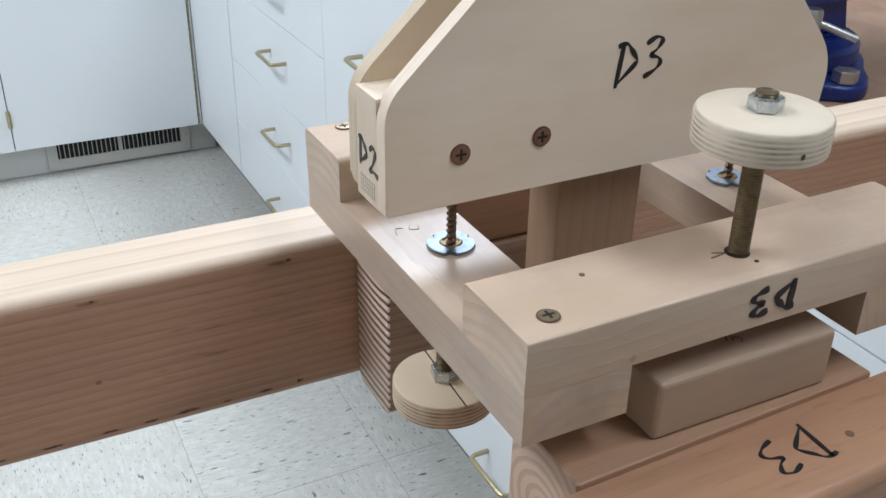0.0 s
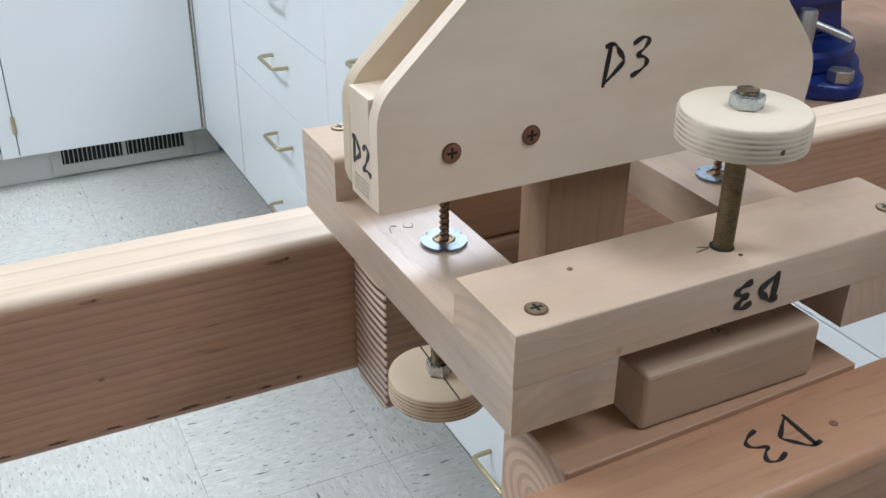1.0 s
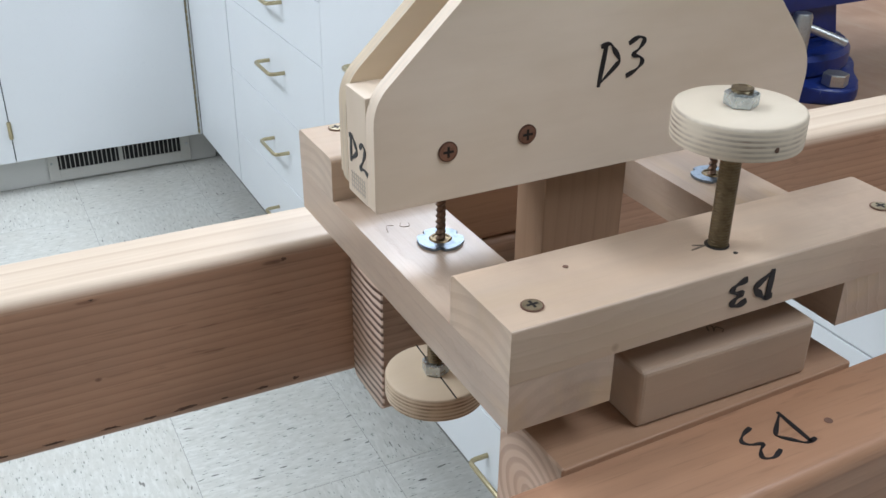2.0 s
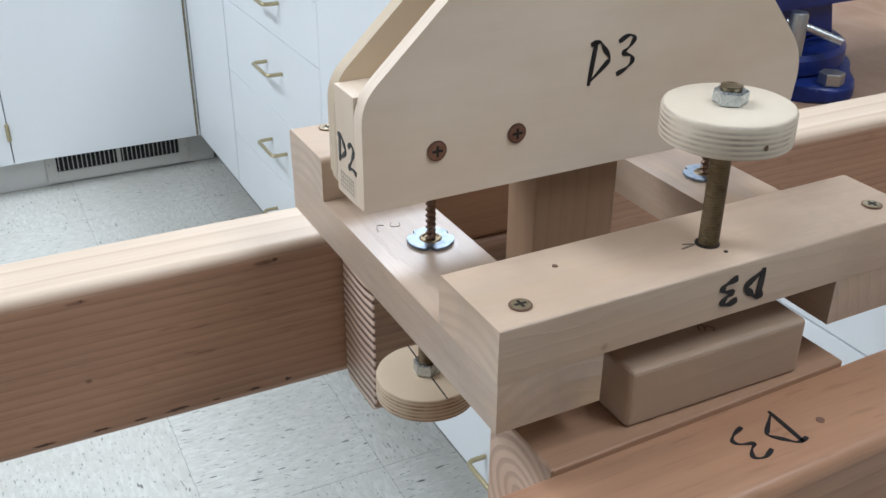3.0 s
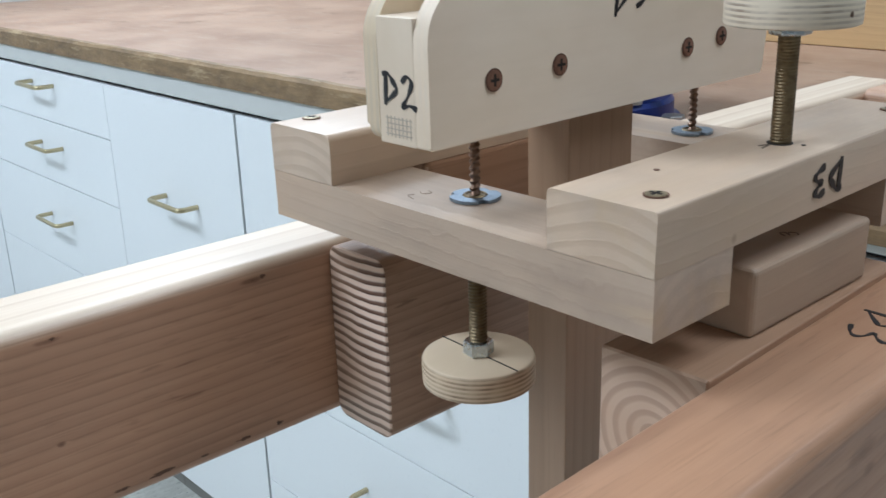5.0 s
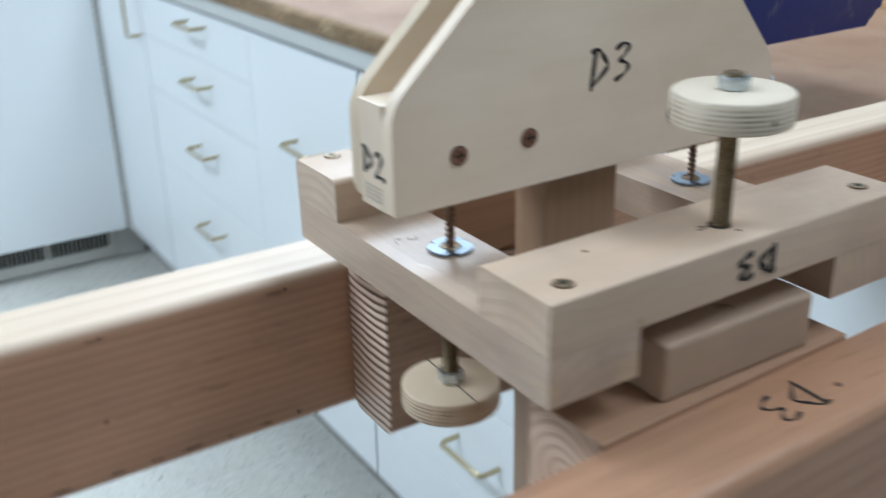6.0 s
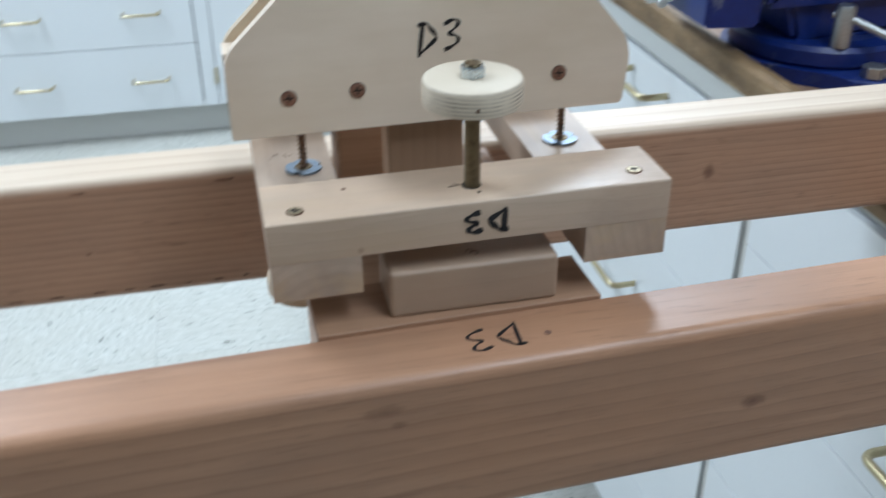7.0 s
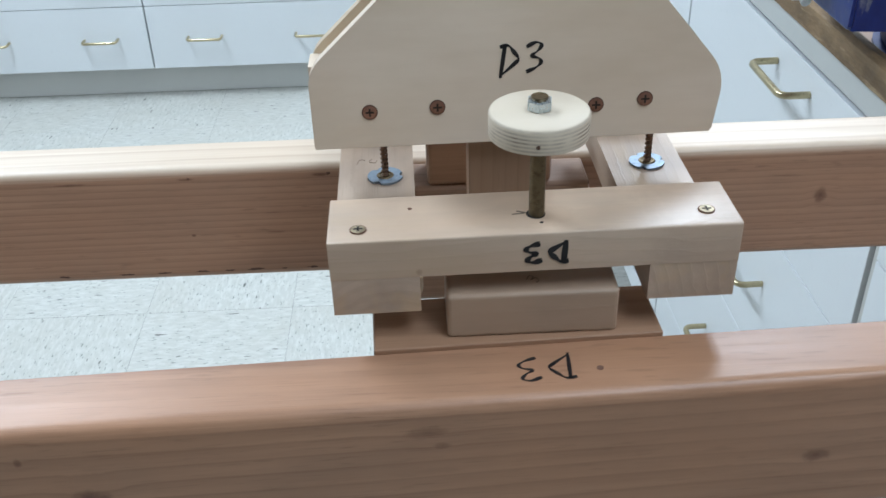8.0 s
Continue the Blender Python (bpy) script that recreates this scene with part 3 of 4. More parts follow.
def unit_b(y0, y1, fronts, label):
    unit = thing("base_cabinet", FACE_B + 0.3, (y0 + y1) / 2, 0, label, "cabinet", "bench cabinets")
    part("body", box(FACE_B + 0.0185, FACE_B + 0.62, y0 + 0.002, y1 - 0.002, KICK_Z, DOOR_TOP + 0.001, 0.001), GAP, unit, "carcass painted dark for the shade between the fronts")
    part("toe_kick", box(FACE_B + 0.058, FACE_B + 0.072, y0, y1, 0.001, KICK_Z - 0.001, 0.001), KICK_SHADED, unit, "scuffed toe kick, painted dark grey for the shade of its recess")
    for name, a, b, z0, z1, pull, upright in fronts:
        front_b(unit, name, a, b, z0, z1, pull, upright)
    BENCH_THINGS.append(unit)


unit_b(2.202, FACE_A + 0.02, [("door", 2.2036, FACE_A + 0.0012, KICK_Z, DOOR_TOP, (2.222, 0.793), True)], "white laminate corner cabinet with one brass pull")
unit_b(1.530, 2.200, [("drawer", 1.5288, 2.198, 0.748, DOOR_TOP, (1.808, 0.8235), False), ("drawer", 1.5288, 2.198, 0.619, 0.748, (1.808, 0.6985), False),
                      ("drawer", 1.5288, 2.198, 0.432, 0.619, (1.816, 0.5420), False), ("drawer", 1.5288, 2.198, 0.262, 0.432, (1.820, 0.3520), False),
                      ("drawer", 1.5288, 2.198, KICK_Z, 0.262, (1.820, 0.1710), False)], "white laminate drawer unit with brass bow handles")
unit_b(1.092, 1.528, [("door", 1.0935, 1.5285, KICK_Z, DOOR_TOP, (1.283, 0.6815), False)],
       "white laminate cabinet with one plain door and a brass bow handle")
unit_b(0.414, 1.090, [("drawer", 0.4155, 1.088, 0.615, DOOR_TOP, (0.668, 0.822), False), ("drawer", 0.4155, 1.088, 0.427, 0.615, (0.700, 0.539), False),
                      ("drawer", 0.4155, 1.088, 0.240, 0.427, (0.770, 0.338), False), ("drawer", 0.4155, 1.088, KICK_Z, 0.240, (0.790, 0.165), False)],
       "white laminate drawer unit below the vise")
unit_b(-0.250, 0.4015, [("drawer", -0.248, 0.400, 0.738, DOOR_TOP, (-0.02, 0.80), False), ("drawer", -0.248, 0.400, 0.624, 0.738, (0.075, 0.690), False), ("drawer", -0.248, 0.400, 0.438, 0.624, (0.075, 0.540), False),
                       ("drawer", -0.248, 0.400, KICK_Z, 0.438, (0.075, 0.340), False)], "white laminate drawer unit with brass bow handles")
unit_b(-1.000, -0.252, [("door", -0.998, -0.254, KICK_Z, DOOR_TOP, None, False)], "white laminate base cabinet")
filler = tagged(part("filler_strip", box(FACE_B + 0.004, FACE_B + 0.02, 0.4030, 0.4125, KICK_Z, DOOR_TOP, 0.001), GRILLE), "grey metal filler strip between cabinets", "filler strip")


def front_a(unit, name, x0, x1, z0, z1, pulls=()):
    front = part(name, box(x0 + 0.0012, x1 - 0.0012, FACE_A, FACE_A + 0.018, z0 + 0.0011, z1 - 0.0011, 0.0010), WHITE, unit)
    for px, pz in pulls:
        handle((px, FACE_A - 0.0005, pz), (1, 0, 0), (0, -1, 0), front)
    return front


def unit_a(x0, x1, label, top=DOOR_TOP):
    unit = thing("base_cabinet", (x0 + x1) / 2, FACE_A + 0.3, 0, label, "cabinet", "far cabinets")
    part("body", box(x0 + 0.002, x1 - 0.002, FACE_A + 0.0185, FACE_A + 0.62, KICK_Z, top + 0.0003, 0.001), GAP, unit, "carcass painted dark for the shade between the fronts")
    return unit


closet = unit_a(-0.109, 0.4665, "tall white laminate cabinet with one wide door and a piano hinge", CLOSET_TOP)
door = front_a(closet, "door", -0.0615, 0.4605, KICK_Z, CLOSET_TOP)
bm = bmesh.new()
for k in range(94):
    z = KICK_Z + 0.006 + k * 0.0204
    lathe([(0.0026, 0.0), (0.0026, 0.0110)], 0.4630, FACE_A + 0.002, z, 8, into=bm)
lathe([(0.0012, 0.0), (0.0012, CLOSET_TOP - KICK_Z - 0.01)], 0.4630, FACE_A + 0.003, KICK_Z + 0.004, 8, into=bm)
part("piano_hinge", bm, HINGE, door, "brass piano hinge")
part("hinge", lathe([(0.0040, 0), (0.0058, 0.002), (0.0058, 0.050), (0.0040, 0.052)], -0.0625, FACE_A - 0.002, 0.176, 10), BRASS, door, "small brass hinge")
part("stile", box(-0.108, -0.0632, FACE_A, FACE_A + 0.018, KICK_Z, CLOSET_TOP, 0.001), WHITE, closet)
part("stile", box(0.4665, 0.4700, FACE_A + 0.0005, FACE_A + 0.018, KICK_Z, CLOSET_TOP, 0.001), WHITE, closet)
part("side_panel", box(-0.1088, -0.1072, FACE_A + 0.0005, FACE_A + 0.62, BENCH + 0.001, CLOSET_TOP, 0), WHITE, closet)
part("side_panel", box(0.4668, 0.4700, FACE_A + 0.0185, FACE_A + 0.62, BENCH + 0.04, CLOSET_TOP, 0.0005), WHITE, closet)
for x0 in (-0.776, -1.443, -2.110):
    unit = unit_a(x0, x0 + 0.665, "white laminate drawer unit with two brass handles a drawer")
    for z0, z1 in ((KICK_Z, 0.310), (0.310, 0.518), (0.518, 0.725), (0.725, DOOR_TOP)):
        mid = (z0 + z1) / 2
        front_a(unit, "drawer", x0 + 0.0002, x0 + 0.6648, z0, z1, ((x0 + 0.176, mid), (x0 + 0.516, mid)))

kick = tagged(part("baseboard", box(-2.16, FACE_B + 0.029, FACE_A + 0.058, FACE_A + 0.07, 0.001, KICK_Z - 0.001, 0.001), KICK), "scuffed pale toe kick under the cabinets", "toe kick", kind="structure")

vent = thing("vent_grille", 0.245, FACE_A + 0.05, 0.02, "grey metal air grille with dark vertical slots in the toe kick", "vent")
VX0, VX1, VZ0, VZ1, VY = 0.020, 0.440, 0.008, 0.098, FACE_A + 0.0575
part("backing", box(VX0 + 0.01, VX1 - 0.01, VY - 0.003, VY - 0.001, VZ0 + 0.008, VZ1 - 0.008, 0), BLACK, vent)
bm = bmesh.new()
for x0, x1, z0, z1 in ((VX0, VX0 + 0.030, VZ0, VZ1), (VX1 - 0.030, VX1, VZ0, VZ1), (VX0 + 0.03, VX1 - 0.03, VZ0, 0.041), (VX0 + 0.03, VX1 - 0.03, 0.088, VZ1), (0.224, 0.236, 0.041, 0.088)):
    box(x0, x1, VY - 0.008, VY - 0.003, z0, z1, 0.001, 1, bm)
part("frame", bm, GRILLE, vent)
for sx in (VX0 + 0.011, VX1 - 0.011):
    part("screw", lathe([(0.0042, 0.0), (0.0042, -0.0008), (0.0024, -0.0020)], sx, VY - 0.0081, 0.064, 14, "y"), STEEL, vent, "", True)
for k in range(13):
    for x in (0.0570 + 0.0132 * k, 0.2425 + 0.0130 * k):
        part("slat", box(x - 0.0012, x + 0.0012, VY - 0.0085, VY - 0.0060, 0.041, 0.088, 0.0005, 1), GRILLE, vent)

# ---------------------------------------------------------------- bench top
bench = thing("worktop", 0.8, 0.8, DOOR_TOP, "worn reddish wooden bench top with a battered edge", "worktop")
part("board", box(0.497, 1.72, -1.0, 3.24, 0.866, BENCH, 0.002), TOP, bench)


def battered_strip(y0, y1, z0, z1):
    """An edging board, chewed along its upper and lower corner."""
    bm = bmesh.new()
    prev = None
    steps = max(12, int((y1 - y0) * 60))
    for k in range(steps + 1):
        y = y0 + (y1 - y0) * k / steps
        chew = 0.0024 * noise.noise((y * 14, 0, 3)) + 0.0018 * noise.noise((y * 47, 2, 0))
        bite = 0.004 * max(0.0, noise.noise((y * 23, 5, 1)) - 0.25)
        ring = [bm.verts.new(p) for p in ((0.4968, y, z1 - 0.0006 + chew * 0.4), (0.4885 + chew, y, z1 - 0.001 + chew * 0.5 - bite), (0.4840 + chew * 0.6, y, z1 - 0.006 - bite),
                                          (0.4840 - chew * 0.5, y, z0 + 0.001), (0.4862, y, z0 - chew * 0.4), (0.4968, y, z0))]
        if prev:
            for i in range(6):
                bm.faces.new((prev[i], prev[(i + 1) % 6], ring[(i + 1) % 6], ring[i]))
        else:
            bm.faces.new(ring)
        prev = ring
    bm.faces.new(prev)
    return bm


part("edge_strip", battered_strip(-1.0, 0.262, 0.8662, BENCH), EDGE, bench, "battered dark wooden edge")
part("edge_strip", battered_strip(0.263, 2.585, 0.8880, 0.9215), EDGE, bench, "battered dark wooden edge standing proud of the top")
# black strip added to stand for the shade in the open gap
part("shadow_gap", box(0.5005, 0.5040, -1.0, FACE_A - 0.002, 0.8548, 0.8572, 0), BLACK, bench, "black strip for the shade in the gap under the apron")
part("apron", box(0.492, 0.505, -1.0, 0.262, 0.8575, 0.8655, 0.001), WHITE_EDGE, bench, "pale strip under the bench edge")
part("apron", box(0.489, 0.4968, 0.263, FACE_A - 0.002, 0.8575, 0.8875, 0.001), WHITE_EDGE, bench, "pale strip under the bench edge")
tagged(part("worktop", box(-2.16, -0.1095, FACE_A - 0.015, 3.24, 0.8525, BENCH, 0.003), TOP), "worn wooden worktop on the far cabinets", "worktop")

# the bench runs a little out of square with the far cabinets
SKEW = Matrix.Translation((0.490 * S, 1.2 * S, 0)) @ Matrix.Rotation(0.0125, 4, "Z") @ Matrix.Translation((-0.490 * S, -1.2 * S, 0))
for ob in BENCH_THINGS + [bench, filler]:
    ob.matrix_basis = SKEW @ Matrix.Translation(ob.location)

board = thing("wooden_box", 1.50, 0.70, BENCH, "orange-stained wooden box standing on the bench", "box")
part("side", box(1.42, 1.438, 0.10, 1.05, BENCH + 0.0005, BENCH + 0.14, 0.002), BOXWOOD, board)
part("side", box(1.66, 1.678, 0.10, 1.05, BENCH + 0.0005, BENCH + 0.14, 0.002), BOXWOOD, board)
part("end", box(1.4385, 1.6595, 0.10, 0.118, BENCH + 0.0005, BENCH + 0.14, 0.002), BOXWOOD, board)
part("end", box(1.4385, 1.6595, 1.032, 1.05, BENCH + 0.0005, BENCH + 0.14, 0.002), BOXWOOD, board)

# ---------------------------------------------------------------- bench vise
VCX, VCY = 0.632, 0.543
vise = thing("bench_vise", VCX, VCY, BENCH, "blue painted cast-iron bench vise bolted to the bench", "vise")
flange = []
for k in range(72):
    a = 2 * math.pi * k / 72
    r = 0.102 + 0.032 * max(0.0, math.cos(2 * (a + math.pi / 2))) ** 4
    flange.append((VCX + r * math.cos(a), VCY + r * math.sin(a)))
part("base", prism(flange, "z", BENCH + 0.0003, BENCH + 0.016, 0.004, 3), VISE, vise, "", True)
part("swivel", lathe([(0.092, 0.0165), (0.095, 0.020), (0.095, 0.034), (0.091, 0.039), (0.072, 0.040), (0.070, 0.0385)], VCX, VCY, BENCH, 48), VISE, vise, "", True)
part("neck", prism(rounded([(VCX - 0.062, BENCH + 0.0395), (VCX + 0.060, BENCH + 0.0395), (VCX + 0.045, BENCH + 0.10), (VCX - 0.085, BENCH + 0.10)], (0.004, 0.004, 0.01, 0.01)), "y", VCY - 0.052, VCY + 0.052, 0.008, 3), VISE, vise, "", True)
part("body", prism(rounded([(0.530, 0.962), (0.880, 0.966), (0.890, 1.030), (0.70, 1.090), (0.535, 1.110)], (0.006, 0.02, 0.02, 0.03, 0.006)), "y", VCY - 0.060, VCY + 0.060, 0.012, 3), VISE, vise, "", True)
part("sliding_jaw", prism(rounded([(0.4525, 0.953), (0.512, 0.950), (0.516, 1.115), (0.480, 1.115), (0.4545, 1.06)], (0.004, 0.004, 0.004, 0.01, 0.02)), "y", VCY - 0.078, VCY + 0.078, 0.005, 3), VISE, vise, "", True)
part("slide_bar", box(0.5165, 0.5295, VCY - 0.030, VCY + 0.030, 0.975, 1.03, 0.002), VISE, vise)
part("spindle", lathe([(0.011, 0.0), (0.016, 0.002), (0.016, 0.026), (0.013, 0.0275), (0.013, 0.034)], 0.4190, VCY - 0.012, 0.979, 20, "x"), STEEL, vise, "worn bright steel spindle head", True)
part("spindle_bar", tube([(0.427, VCY - 0.036, 0.968), (0.427, VCY + 0.030, 0.990)], 0.0050, 10), STEEL, vise, "", True)
lock = part("lock_bolt", lathe([(0.0095, 0.0), (0.0095, 0.040), (0.008, 0.043), (0.0, 0.0435)], 0.606, 0.461, BENCH + 0.0395, 20), STEEL, vise, "steel lock bolt with a short bar", True)
part("lock_bar", tube([(0.597, 0.468, 0.957), (0.615, 0.454, 0.952), (0.642, 0.434, 0.940)], 0.0042, 10), STEEL, lock, "", True)
for bx, by in ((0.628, 0.426), (0.638, 0.660)):
    bolt = part("bolt", hex_nut(bx, by, BENCH + 0.0165, BENCH + 0.029, 0.0128, 0.4), STEEL, vise, "steel hex bolt head")

# ---------------------------------------------------------------- timber frame
timber = thing("timber_frame", 0.10, 0.10, 0.885, "long frame of sawn fir beams lying over the bench edge", "timber frame")
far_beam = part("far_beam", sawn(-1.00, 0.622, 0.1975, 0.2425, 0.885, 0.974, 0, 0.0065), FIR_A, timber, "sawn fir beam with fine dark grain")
part("far_cleat", sawn(0.0213, 0.157, 0.156, 0.1970, 0.885, 0.974, 0, 0.0065), FIR_B, timber, "short fir cleat with strong growth rings")
TURN = Matrix.Rotation(radians(2.0), 4, "Z")
near = prism(rounded([(-0.0195, 0.884), (0.0222, 0.884), (0.0222, 0.973), (-0.0195, 0.973)], (0.006, 0.004, 0.0014, 0.0075), 8), "x", -1.05, 0.560, 0.0008, 1)
bmesh.ops.transform(near, matrix=Matrix.Translation((0.05, -0.0305, 0)) @ TURN, verts=near.verts)
near_beam = part("near_beam", near, FIR_C, timber, "pinkish sawn fir beam with a marker inscription", True)
cleat = sawn(-0.0735, 0.0735, -0.0210, 0.0210, 0.884, 0.9755, 0, 0.0008)
bmesh.ops.transform(cleat, matrix=Matrix.Translation((0.0925, 0.0138, 0)) @ TURN, verts=cleat.verts)
part("near_cleat", cleat, FIR_D, timber, "short fir cleat with curved end grain")
part("end_beam", sawn(0.563, 0.605, 0.0125, 0.1970, 0.885, 0.974, 1, 0.0060), FIR_E, timber, "short fir cross beam")
part("near_block", box(0.0572, 0.1432, -0.0020, 0.0340, 0.9753, 1.0010, 0.0022, 3), PINE_BLOCK, timber, "rounded pale pine block")
part("far_block", box(0.052, 0.132, 0.1600, 0.1960, 0.9743, 1.0137, 0.0030, 3), FIR_D, timber, "rounded fir block")


def knot(parent, x, y, z, rx, rz, seed, turn=0.0):
    """A small dark knot or bark streak, proud of the face by a hair."""
    rnd = random.Random(seed)
    out = []
    for k in range(14):
        a = 2 * math.pi * k / 14
        w = 0.45 + 0.8 * rnd.random()
        u, v = rx * w * math.cos(a), rz * w * math.sin(a)
        out.append((x + u * math.cos(turn) - v * math.sin(turn), z + u * math.sin(turn) + v * math.cos(turn)))
    part("knot", prism(out, "y", y - 0.0002, y + 0.0005), KNOT, parent)


for seed, (kx, kz, ka, kb) in enumerate(((-0.015, 0.9672, 0.0014, 0.0011), (-0.110, 0.9670, 0.0011, 0.0007),
                                         (-0.013, 0.8925, 0.0017, 0.0012), (-0.032, 0.8918, 0.0042, 0.0008), (-0.052, 0.8915, 0.0022, 0.0007), (-0.073, 0.8917, 0.0062, 0.0009),
                                         (-0.092, 0.8916, 0.0034, 0.0008), (-0.112, 0.8917, 0.0055, 0.0009), (-0.139, 0.8916, 0.0050, 0.0008),
                                         (-0.165, 0.8915, 0.0060, 0.0008), (-0.210, 0.8915, 0.0045, 0.0008))):
    knot(far_beam, kx, 0.1975, kz, ka, kb, seed)
C2, S2 = math.cos(radians(2)), math.sin(radians(2))
mark = part("marker_writing", stroke(LETTER_D + DIGIT_3, ((0.1160, -0.0150, 0.9730), (-0.0235 * C2, -0.0235 * S2, 0.0), (0.0195 * S2, -0.0195 * C2, 0.0)), 0.0018), INK, near_beam, "black handwritten D3, upside down")
part("nail_hole", lathe([(0.0017, 0.0001), (0.0017, 0.0003)], 0.1302, -0.0278, 0.9730, 14), TORN, near_beam)

part("pencil_mark", stroke([[(0.0, 0.0), (0.5, 0.8), (1.1, 0.5), (0.6, -0.2), (1.4, 0.3), (1.9, -0.3), (1.4, -0.7)]], ((0.098, 0.010, 1.0010), (0.0032, 0, 0), (0, 0.004, 0)), 0.0005), PENCIL, timber, "pencil scribble on the block")

# ---------------------------------------------------------------- rocking frame
rocker = thing("rocking_frame", 0.10, 0.10, 0.993, "flat frame of pale pine bars and rails resting on wooden blocks", "wooden frame")
part("rail", prism([(0.0, 0.9930), (0.0433, 0.9930), (0.0433, 1.0136), (0.0, 1.0136)], "y", 0.0, 0.2036), PINE_RAIL, rocker)
part("rail", prism([(0.1564, 0.9930), (0.1997, 0.9930), (0.1997, 1.0136), (0.1564, 1.0136)], "y", 0.0, 0.2036), PINE_RAIL, rocker)
front_bar = part("front_bar", prism(rounded([(-0.0002, 1.01365), (0.0430, 1.01365), (0.0430, 1.0350), (-0.0002, 1.0350)], (0, 0, 0.0022, 0.0012), 5), "x", -0.0002, 0.1999, 0.0003, 1), PINE_BAR, rocker, "pale pine bar inscribed D3", True)
back_bar = part("back_bar", prism(rounded([(0.1606, 1.01365), (0.2038, 1.01365), (0.2038, 1.0350), (0.1606, 1.0350)], (0, 0, 0.0022, 0.0034), 6), "x", -0.0002, 0.1999, 0.0003, 1), PINE_BACK, rocker, "", True)
part("marker_writing", stroke(LETTER_D + DIGIT_3, ((0.1142, -0.0004, 1.0306), (-0.0180, 0, 0.0004), (0.0006, 0, -0.0124)), 0.0027), INK, front_bar, "black handwritten D3, upside down")
for sx, sy, bar in ((0.0145, 0.0110, front_bar), (0.1855, 0.0138, front_bar), (0.0165, 0.1960, back_bar), (0.1850, 0.1960, back_bar)):
    screw_head(bar, sx, sy, 1.0350, "z", 0.0036, DULL_SCREW, "screw", "sunk brass cross-head screw")
part("pencil_mark", stroke([[(0.0, 0.0), (1.0, 0.15)], [(0.35, 0.5), (1.0, 0.15)]], ((0.0900, 0.0185, 1.0350), (0.0075, 0, 0), (0, 0.006, 0)), 0.0006), PENCIL, front_bar, "small pencil arrow")
part("nail_hole", lathe([(0.0009, 0.0001), (0.0009, 0.0003)], 0.1035, 0.0095, 1.0350, 10), RECESS, front_bar)
part("knot", lathe([(0.0011, 0.0001), (0.0011, 0.0003)], 0.0400, 0.0290, 1.0350, 10), TORN, front_bar)
part("rod_hole", lathe([(0.0048, 0.0001), (0.0048, 0.0003)], 0.1018, 0.0180, 1.0350, 20), RECESS, front_bar)


def pronged_washer(x, y, z):
    """A round zinc T-nut flange with a notched rim and a raised throat."""
    pts = []
    for k in range(48):
        a = 2 * math.pi * k / 48
        r = 0.0101 - (0.0022 if (k % 16) in (0, 1) else 0.0)
        pts.append((x + r * math.cos(a), y + r * math.sin(a)))
    w = part("prong_nut", prism(pts, "z", z + 0.0002, z + 0.0015, 0.0004, 2), FLANGE, rocker, "bright zinc pronged washer", True)
    part("throat", lathe([(0.0050, 0.0015), (0.0044, 0.0021), (0.0036, 0.0021), (0.0034, 0.0016)], x, y, z, 24), BRONZE, w, "", True)
    return w


for wx, wy in ((0.0268, 0.1036), (0.1790, 0.1060)):
    pronged_washer(wx, wy, 1.0136)
part("pencil_mark", stroke([[(0.0, 0.0), (0.3, 0.8), (0.8, 0.7)], [(1.5, 0.9), (1.2, 0.4), (1.8, 0.2), (2.0, 0.7)]], ((0.010, 0.121, 1.0136), (0.006, 0, 0), (0, 0.007, 0)), 0.0003), PALE_PENCIL, rocker, "faint pencil scribble")


def wheel(x, y, z0, z1, rad, material, nut_z, label):
    bm = lathe([(rad - 0.0012, 0.0), (rad - 0.0002, 0.0005), (rad, 0.0016), (rad, z1 - z0 - 0.0016), (rad - 0.0004, z1 - z0 - 0.0006), (rad - 0.0014, z1 - z0)], x, y, z0, 56)
    w = part("hand_wheel", bm, material, rocker, label, True)
    part("nut", hex_nut(x, y, z1 + 0.0001, nut_z, 0.0062, 0.35), ZINC, w, "zinc hex nut")
    return w


top_wheel = wheel(0.1022, 0.0177, 1.0785, 1.0912, 0.0238, PLY_DISC, 1.0965, "round plywood hand wheel with striped edge")
part("knot", lathe([(0.0011, -0.0001), (0.0009, 0.0002)], 0.1022 - 0.0035, 0.0177 - 0.02355, 1.0832, 10, "y"), KNOT, top_wheel)
part("nut", hex_nut(0.1022, 0.0177, 1.0747, 1.0784, 0.0076, 0.1), ZINC, top_wheel, "zinc hex nut")
part("threaded_rod", threaded(0.1022, 0.0179, 1.0125, 1.0978, 0.0040, 0.0012, 0.00025), BRONZE, rocker, "yellowed threaded steel rod", True)
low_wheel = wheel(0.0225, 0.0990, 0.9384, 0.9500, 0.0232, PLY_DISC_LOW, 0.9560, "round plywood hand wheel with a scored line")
part("score_line", box(0.0222, 0.0228, 0.0762, 0.1218, 0.9500, 0.9502, 0, m=Matrix.Translation((0.0225, 0.0990, 0)) @ Matrix.Rotation(radians(-3), 4, "Z") @ Matrix.Translation((-0.0225, -0.0990, 0))), RECESS, low_wheel)
part("threaded_rod", threaded(0.0225, 0.0990, 0.9400, 0.9928, 0.0038, 0.0014, 0.0005), BRONZE, rocker, "yellowed threaded steel rod", True)

# ---------------------------------------------------------------- plywood head
head = thing("plywood_head", 0.10, 0.105, 1.0413, "pale birch plywood head with sloping shoulders standing on two screws", "plywood bracket")
OUT = [(-0.0099, 1.0413), (0.2079, 1.0413), (0.2118, 1.0760), (0.1340, 1.1660), (0.0740, 1.1660), (-0.0099, 1.0860)]


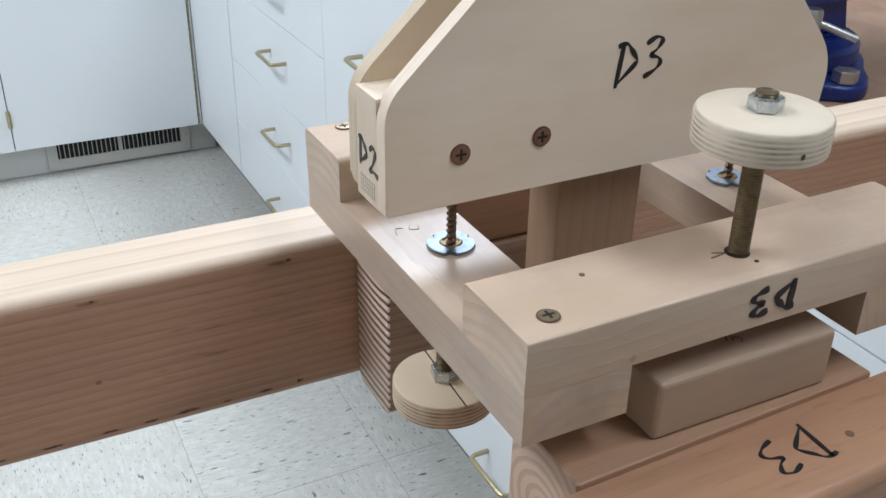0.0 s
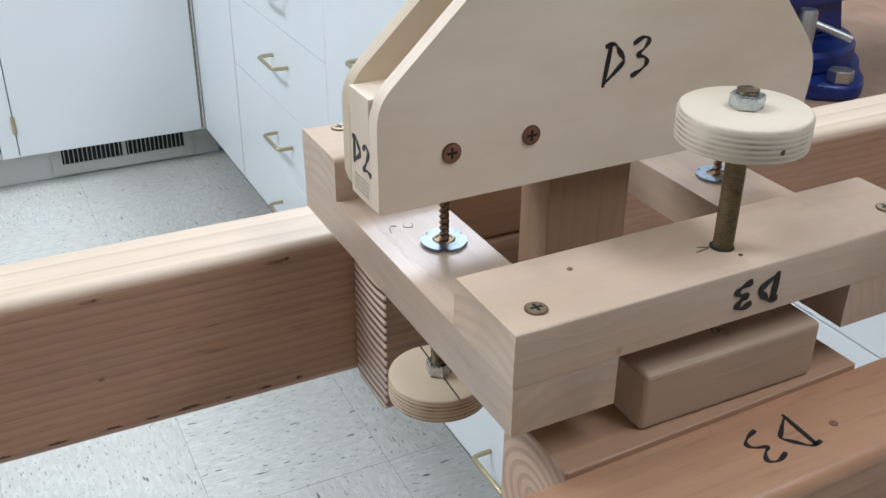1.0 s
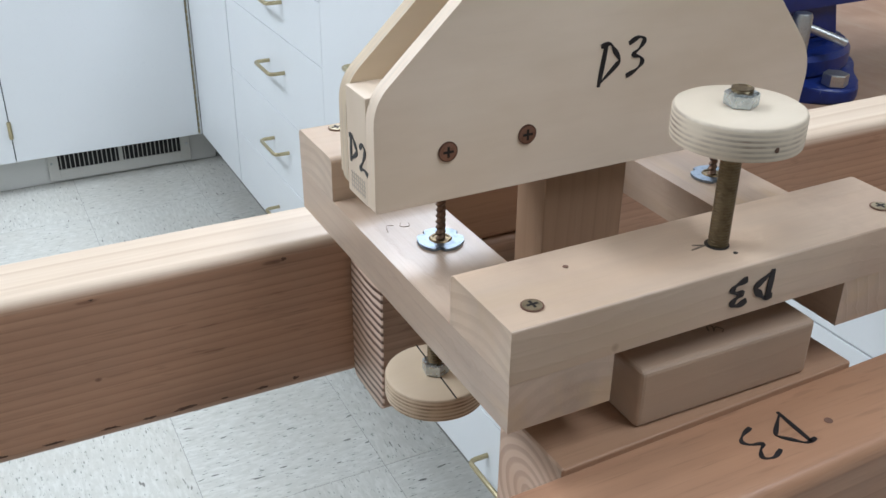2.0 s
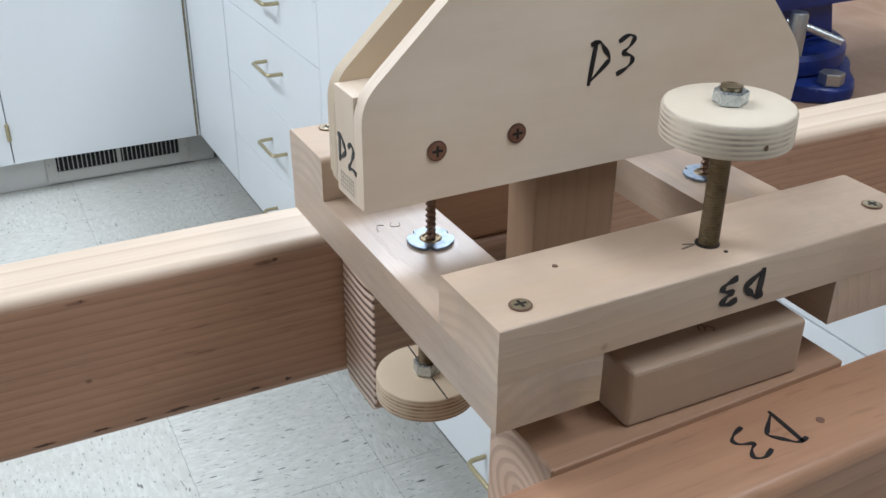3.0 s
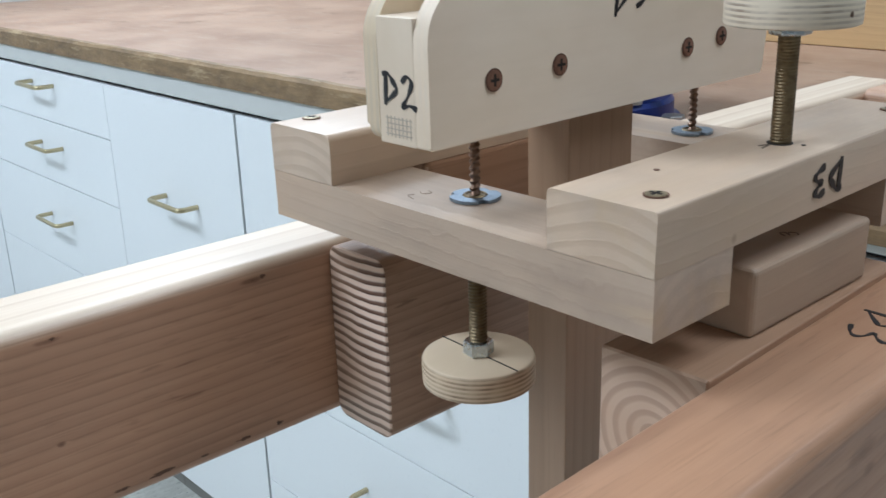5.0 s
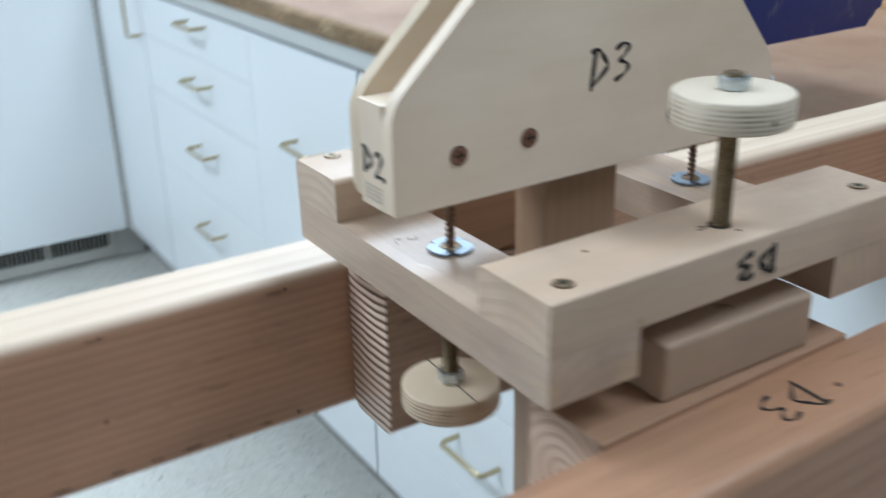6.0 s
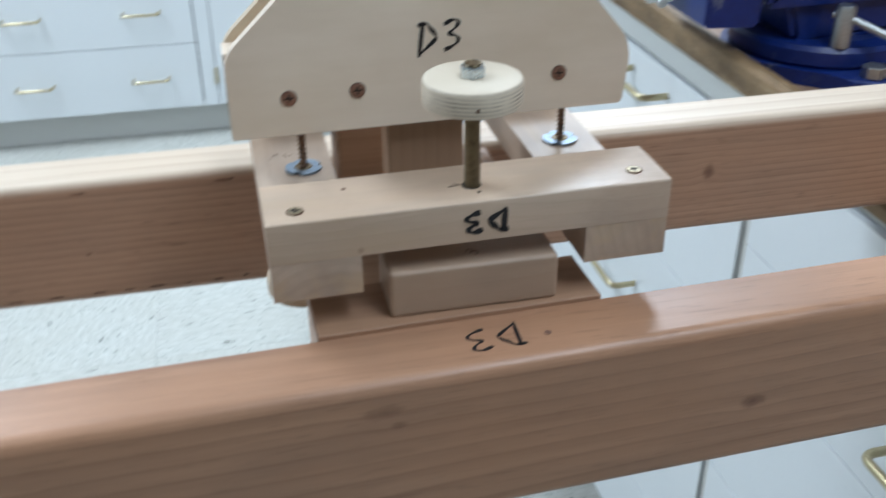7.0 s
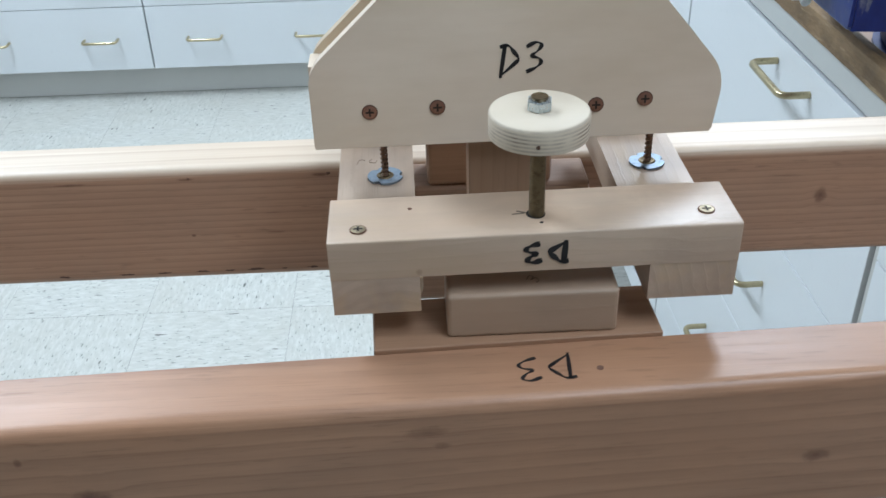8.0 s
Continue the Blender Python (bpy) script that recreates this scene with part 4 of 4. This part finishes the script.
def plate(outline, inner, outer, r):
    """A plywood plate whose outer face is rounded over along all but its lower edge."""
    bm = prism(outline, "y", min(inner, outer), max(inner, outer))
    low = min(v.co.z for v in bm.verts)
    rim = [e for e in bm.edges if all(abs(v.co.y - outer) < 1e-6 for v in e.verts) and max(v.co.z for v in e.verts) > low + 0.0006]
    bmesh.ops.bevel(bm, geom=rim, offset=r, segments=4, profile=0.5, affect="EDGES")
    return bm


OUTLINE = rounded(OUT, (0.0012, 0.0020, 0.0130, 0.006, 0.006, 0.0090), 6)
front_plate = part("front_plate", plate(OUTLINE, 0.0948, 0.0874, 0.0016), PLY_FRONT, head, "birch plywood plate inscribed D3", True)
OUTLINE_BACK = rounded(OUT, (0.0060, 0.0050, 0.0130, 0.006, 0.006, 0.0090), 6)
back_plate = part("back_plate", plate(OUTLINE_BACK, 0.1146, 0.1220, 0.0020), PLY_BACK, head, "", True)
end_block = part("end_block", box(-0.0099, 0.0220, 0.0949, 0.1145, 1.0413, 1.0862, 0.0003), PLY_END, head, "plywood end block inscribed D2")
screw_head(end_block, 0.0130, 0.1050, 1.0862, "z", 0.0032, DULL_SCREW, "screw", "sunk brass cross-head screw")
part("end_block", box(0.1800, 0.2090, 0.0949, 0.1145, 1.0413, 1.0760, 0.0009), PLY_END, head)
post = sawn(0.0746, 0.1176, 0.0965, 0.1195, 0.560, 1.0405, 2, 0.0006)
box(0.0746, 0.1176, 0.0952, 0.1144, 1.0405, 1.130, 0.0005, 1, post)
part("post", post, PINE_POST, head, "pine post hanging down through the frame")
part("marker_writing", stroke(LETTER_D + DIGIT_3, ((0.0912, 0.0874, 1.0782), (0.0195, 0, 0.0010), (0.0010, 0, 0.0182)), 0.0020), INK, front_plate, "black handwritten D3")
part("marker_writing", stroke(LETTER_D + DIGIT_2, ((-0.0099, 0.1108, 1.0552), (0, -0.0145, -0.0004), (0, 0.0004, 0.0116)), 0.0019), INK, head, "black handwritten D2")
bm = bmesh.new()
for i in range(7):
    box(-0.01005, -0.0098, 0.0975 + i * 0.0021, 0.0979 + i * 0.0021, 1.0440, 1.0515, 0, into=bm)
for i in range(4):
    box(-0.01006, -0.0098, 0.0970, 0.1110, 1.0448 + i * 0.0019, 1.0452 + i * 0.0019, 0, into=bm)
part("stamp_grid", bm, GRID, head, "faint printed grid")
for sx, sz in ((0.0213, 1.0622), (0.0576, 1.0633), (0.1431, 1.0605), (0.1696, 1.0627)):
    screw_head(front_plate, sx, 0.0874, sz, "-y", 0.0037, SCREW, "screw", "sunk copper-coloured cross-head screw")
for wx, wy in ((0.0268, 0.1036), (0.1790, 0.1060)):
    part("lag_screw", threaded(wx, wy, 1.0139, 1.0412, 0.0023, 0.0027, 0.0009, 14), LAG, head, "coarse copper-coloured screw", True)

# the rocking frame and the head that it carries lean together on the blocks
PIVOT = Vector((0.10, 0.10, 1.0)) * S
LEAN = Matrix.Translation(PIVOT + Vector((0.0003, 0.0, -0.0005))) @ Matrix.Rotation(radians(0.47), 4, "Z") @ Matrix.Rotation(radians(-0.31), 4, "Y") @ Matrix.Translation(-PIVOT)
for ob in (rocker, head):
    ob.matrix_basis = LEAN @ Matrix.Translation(ob.location)

# ---------------------------------------------------------------- floor
floor = tagged(part("floor", box(FLOOR_X[0], FLOOR_X[1], FLOOR_Y[0], FLOOR_Y[1], -0.05, -0.0005, 0), JOINT), "speckled grey-white vinyl tile floor", "floor", kind="structure")
tile_bm = box(-TILE_W / 2 + 0.0004, TILE_W / 2 - 0.0004, -TILE_W / 2 + 0.0004, TILE_W / 2 - 0.0004, -0.0020, 0.0, 0.0003, 1)
first = part("tile", tile_bm, TILE, floor)
tile_mesh = first.data
spots = []
for i in range(-9, 11):
    for j in range(-9, 10):
        x, y = 0.2465 + i * TILE_W, 1.2330 + j * TILE_W
        if FLOOR_X[0] + 0.16 < x < 0.75 and -0.9 < y < 2.85:
            spots.append((x, y, (i + j + 1) % 2))
far_tiles = bmesh.new()
for i in range(-10, 11):
    for j in range(-13, 7):
        x, y = 0.2465 + i * TILE_W, 1.2330 + j * TILE_W
        h = TILE_W / 2 - 0.0005
        if FLOOR_X[0] + h < x < FLOOR_X[1] - h and FLOOR_Y[0] + h < y < FLOOR_Y[1] - h and not (FLOOR_X[0] + 0.16 < x < 0.75 and -0.9 < y < 2.85):
            quad = [far_tiles.verts.new((x + a * h, y + b * h, c)) for c in (-0.002, 0.0) for a, b in ((-1, -1), (1, -1), (1, 1), (-1, 1))]
            for f in ((4, 5, 6, 7), (0, 1, 5, 4), (1, 2, 6, 5), (2, 3, 7, 6), (3, 0, 4, 7)):
                far_tiles.faces.new([quad[q] for q in f])
tagged(part("far_tiles", far_tiles, TILE, floor), kind="stuff")
for k, (x, y, turned) in enumerate(spots):
    # laid quarter-turned, so that the chips run crosswise from tile to tile
    ob = first if k == 0 else new("tile", tile_mesh)
    ob.parent = floor
    ob.location = (x * S, y * S, 0)
    ob.rotation_euler = (0, 0, math.pi / 2 * turned)
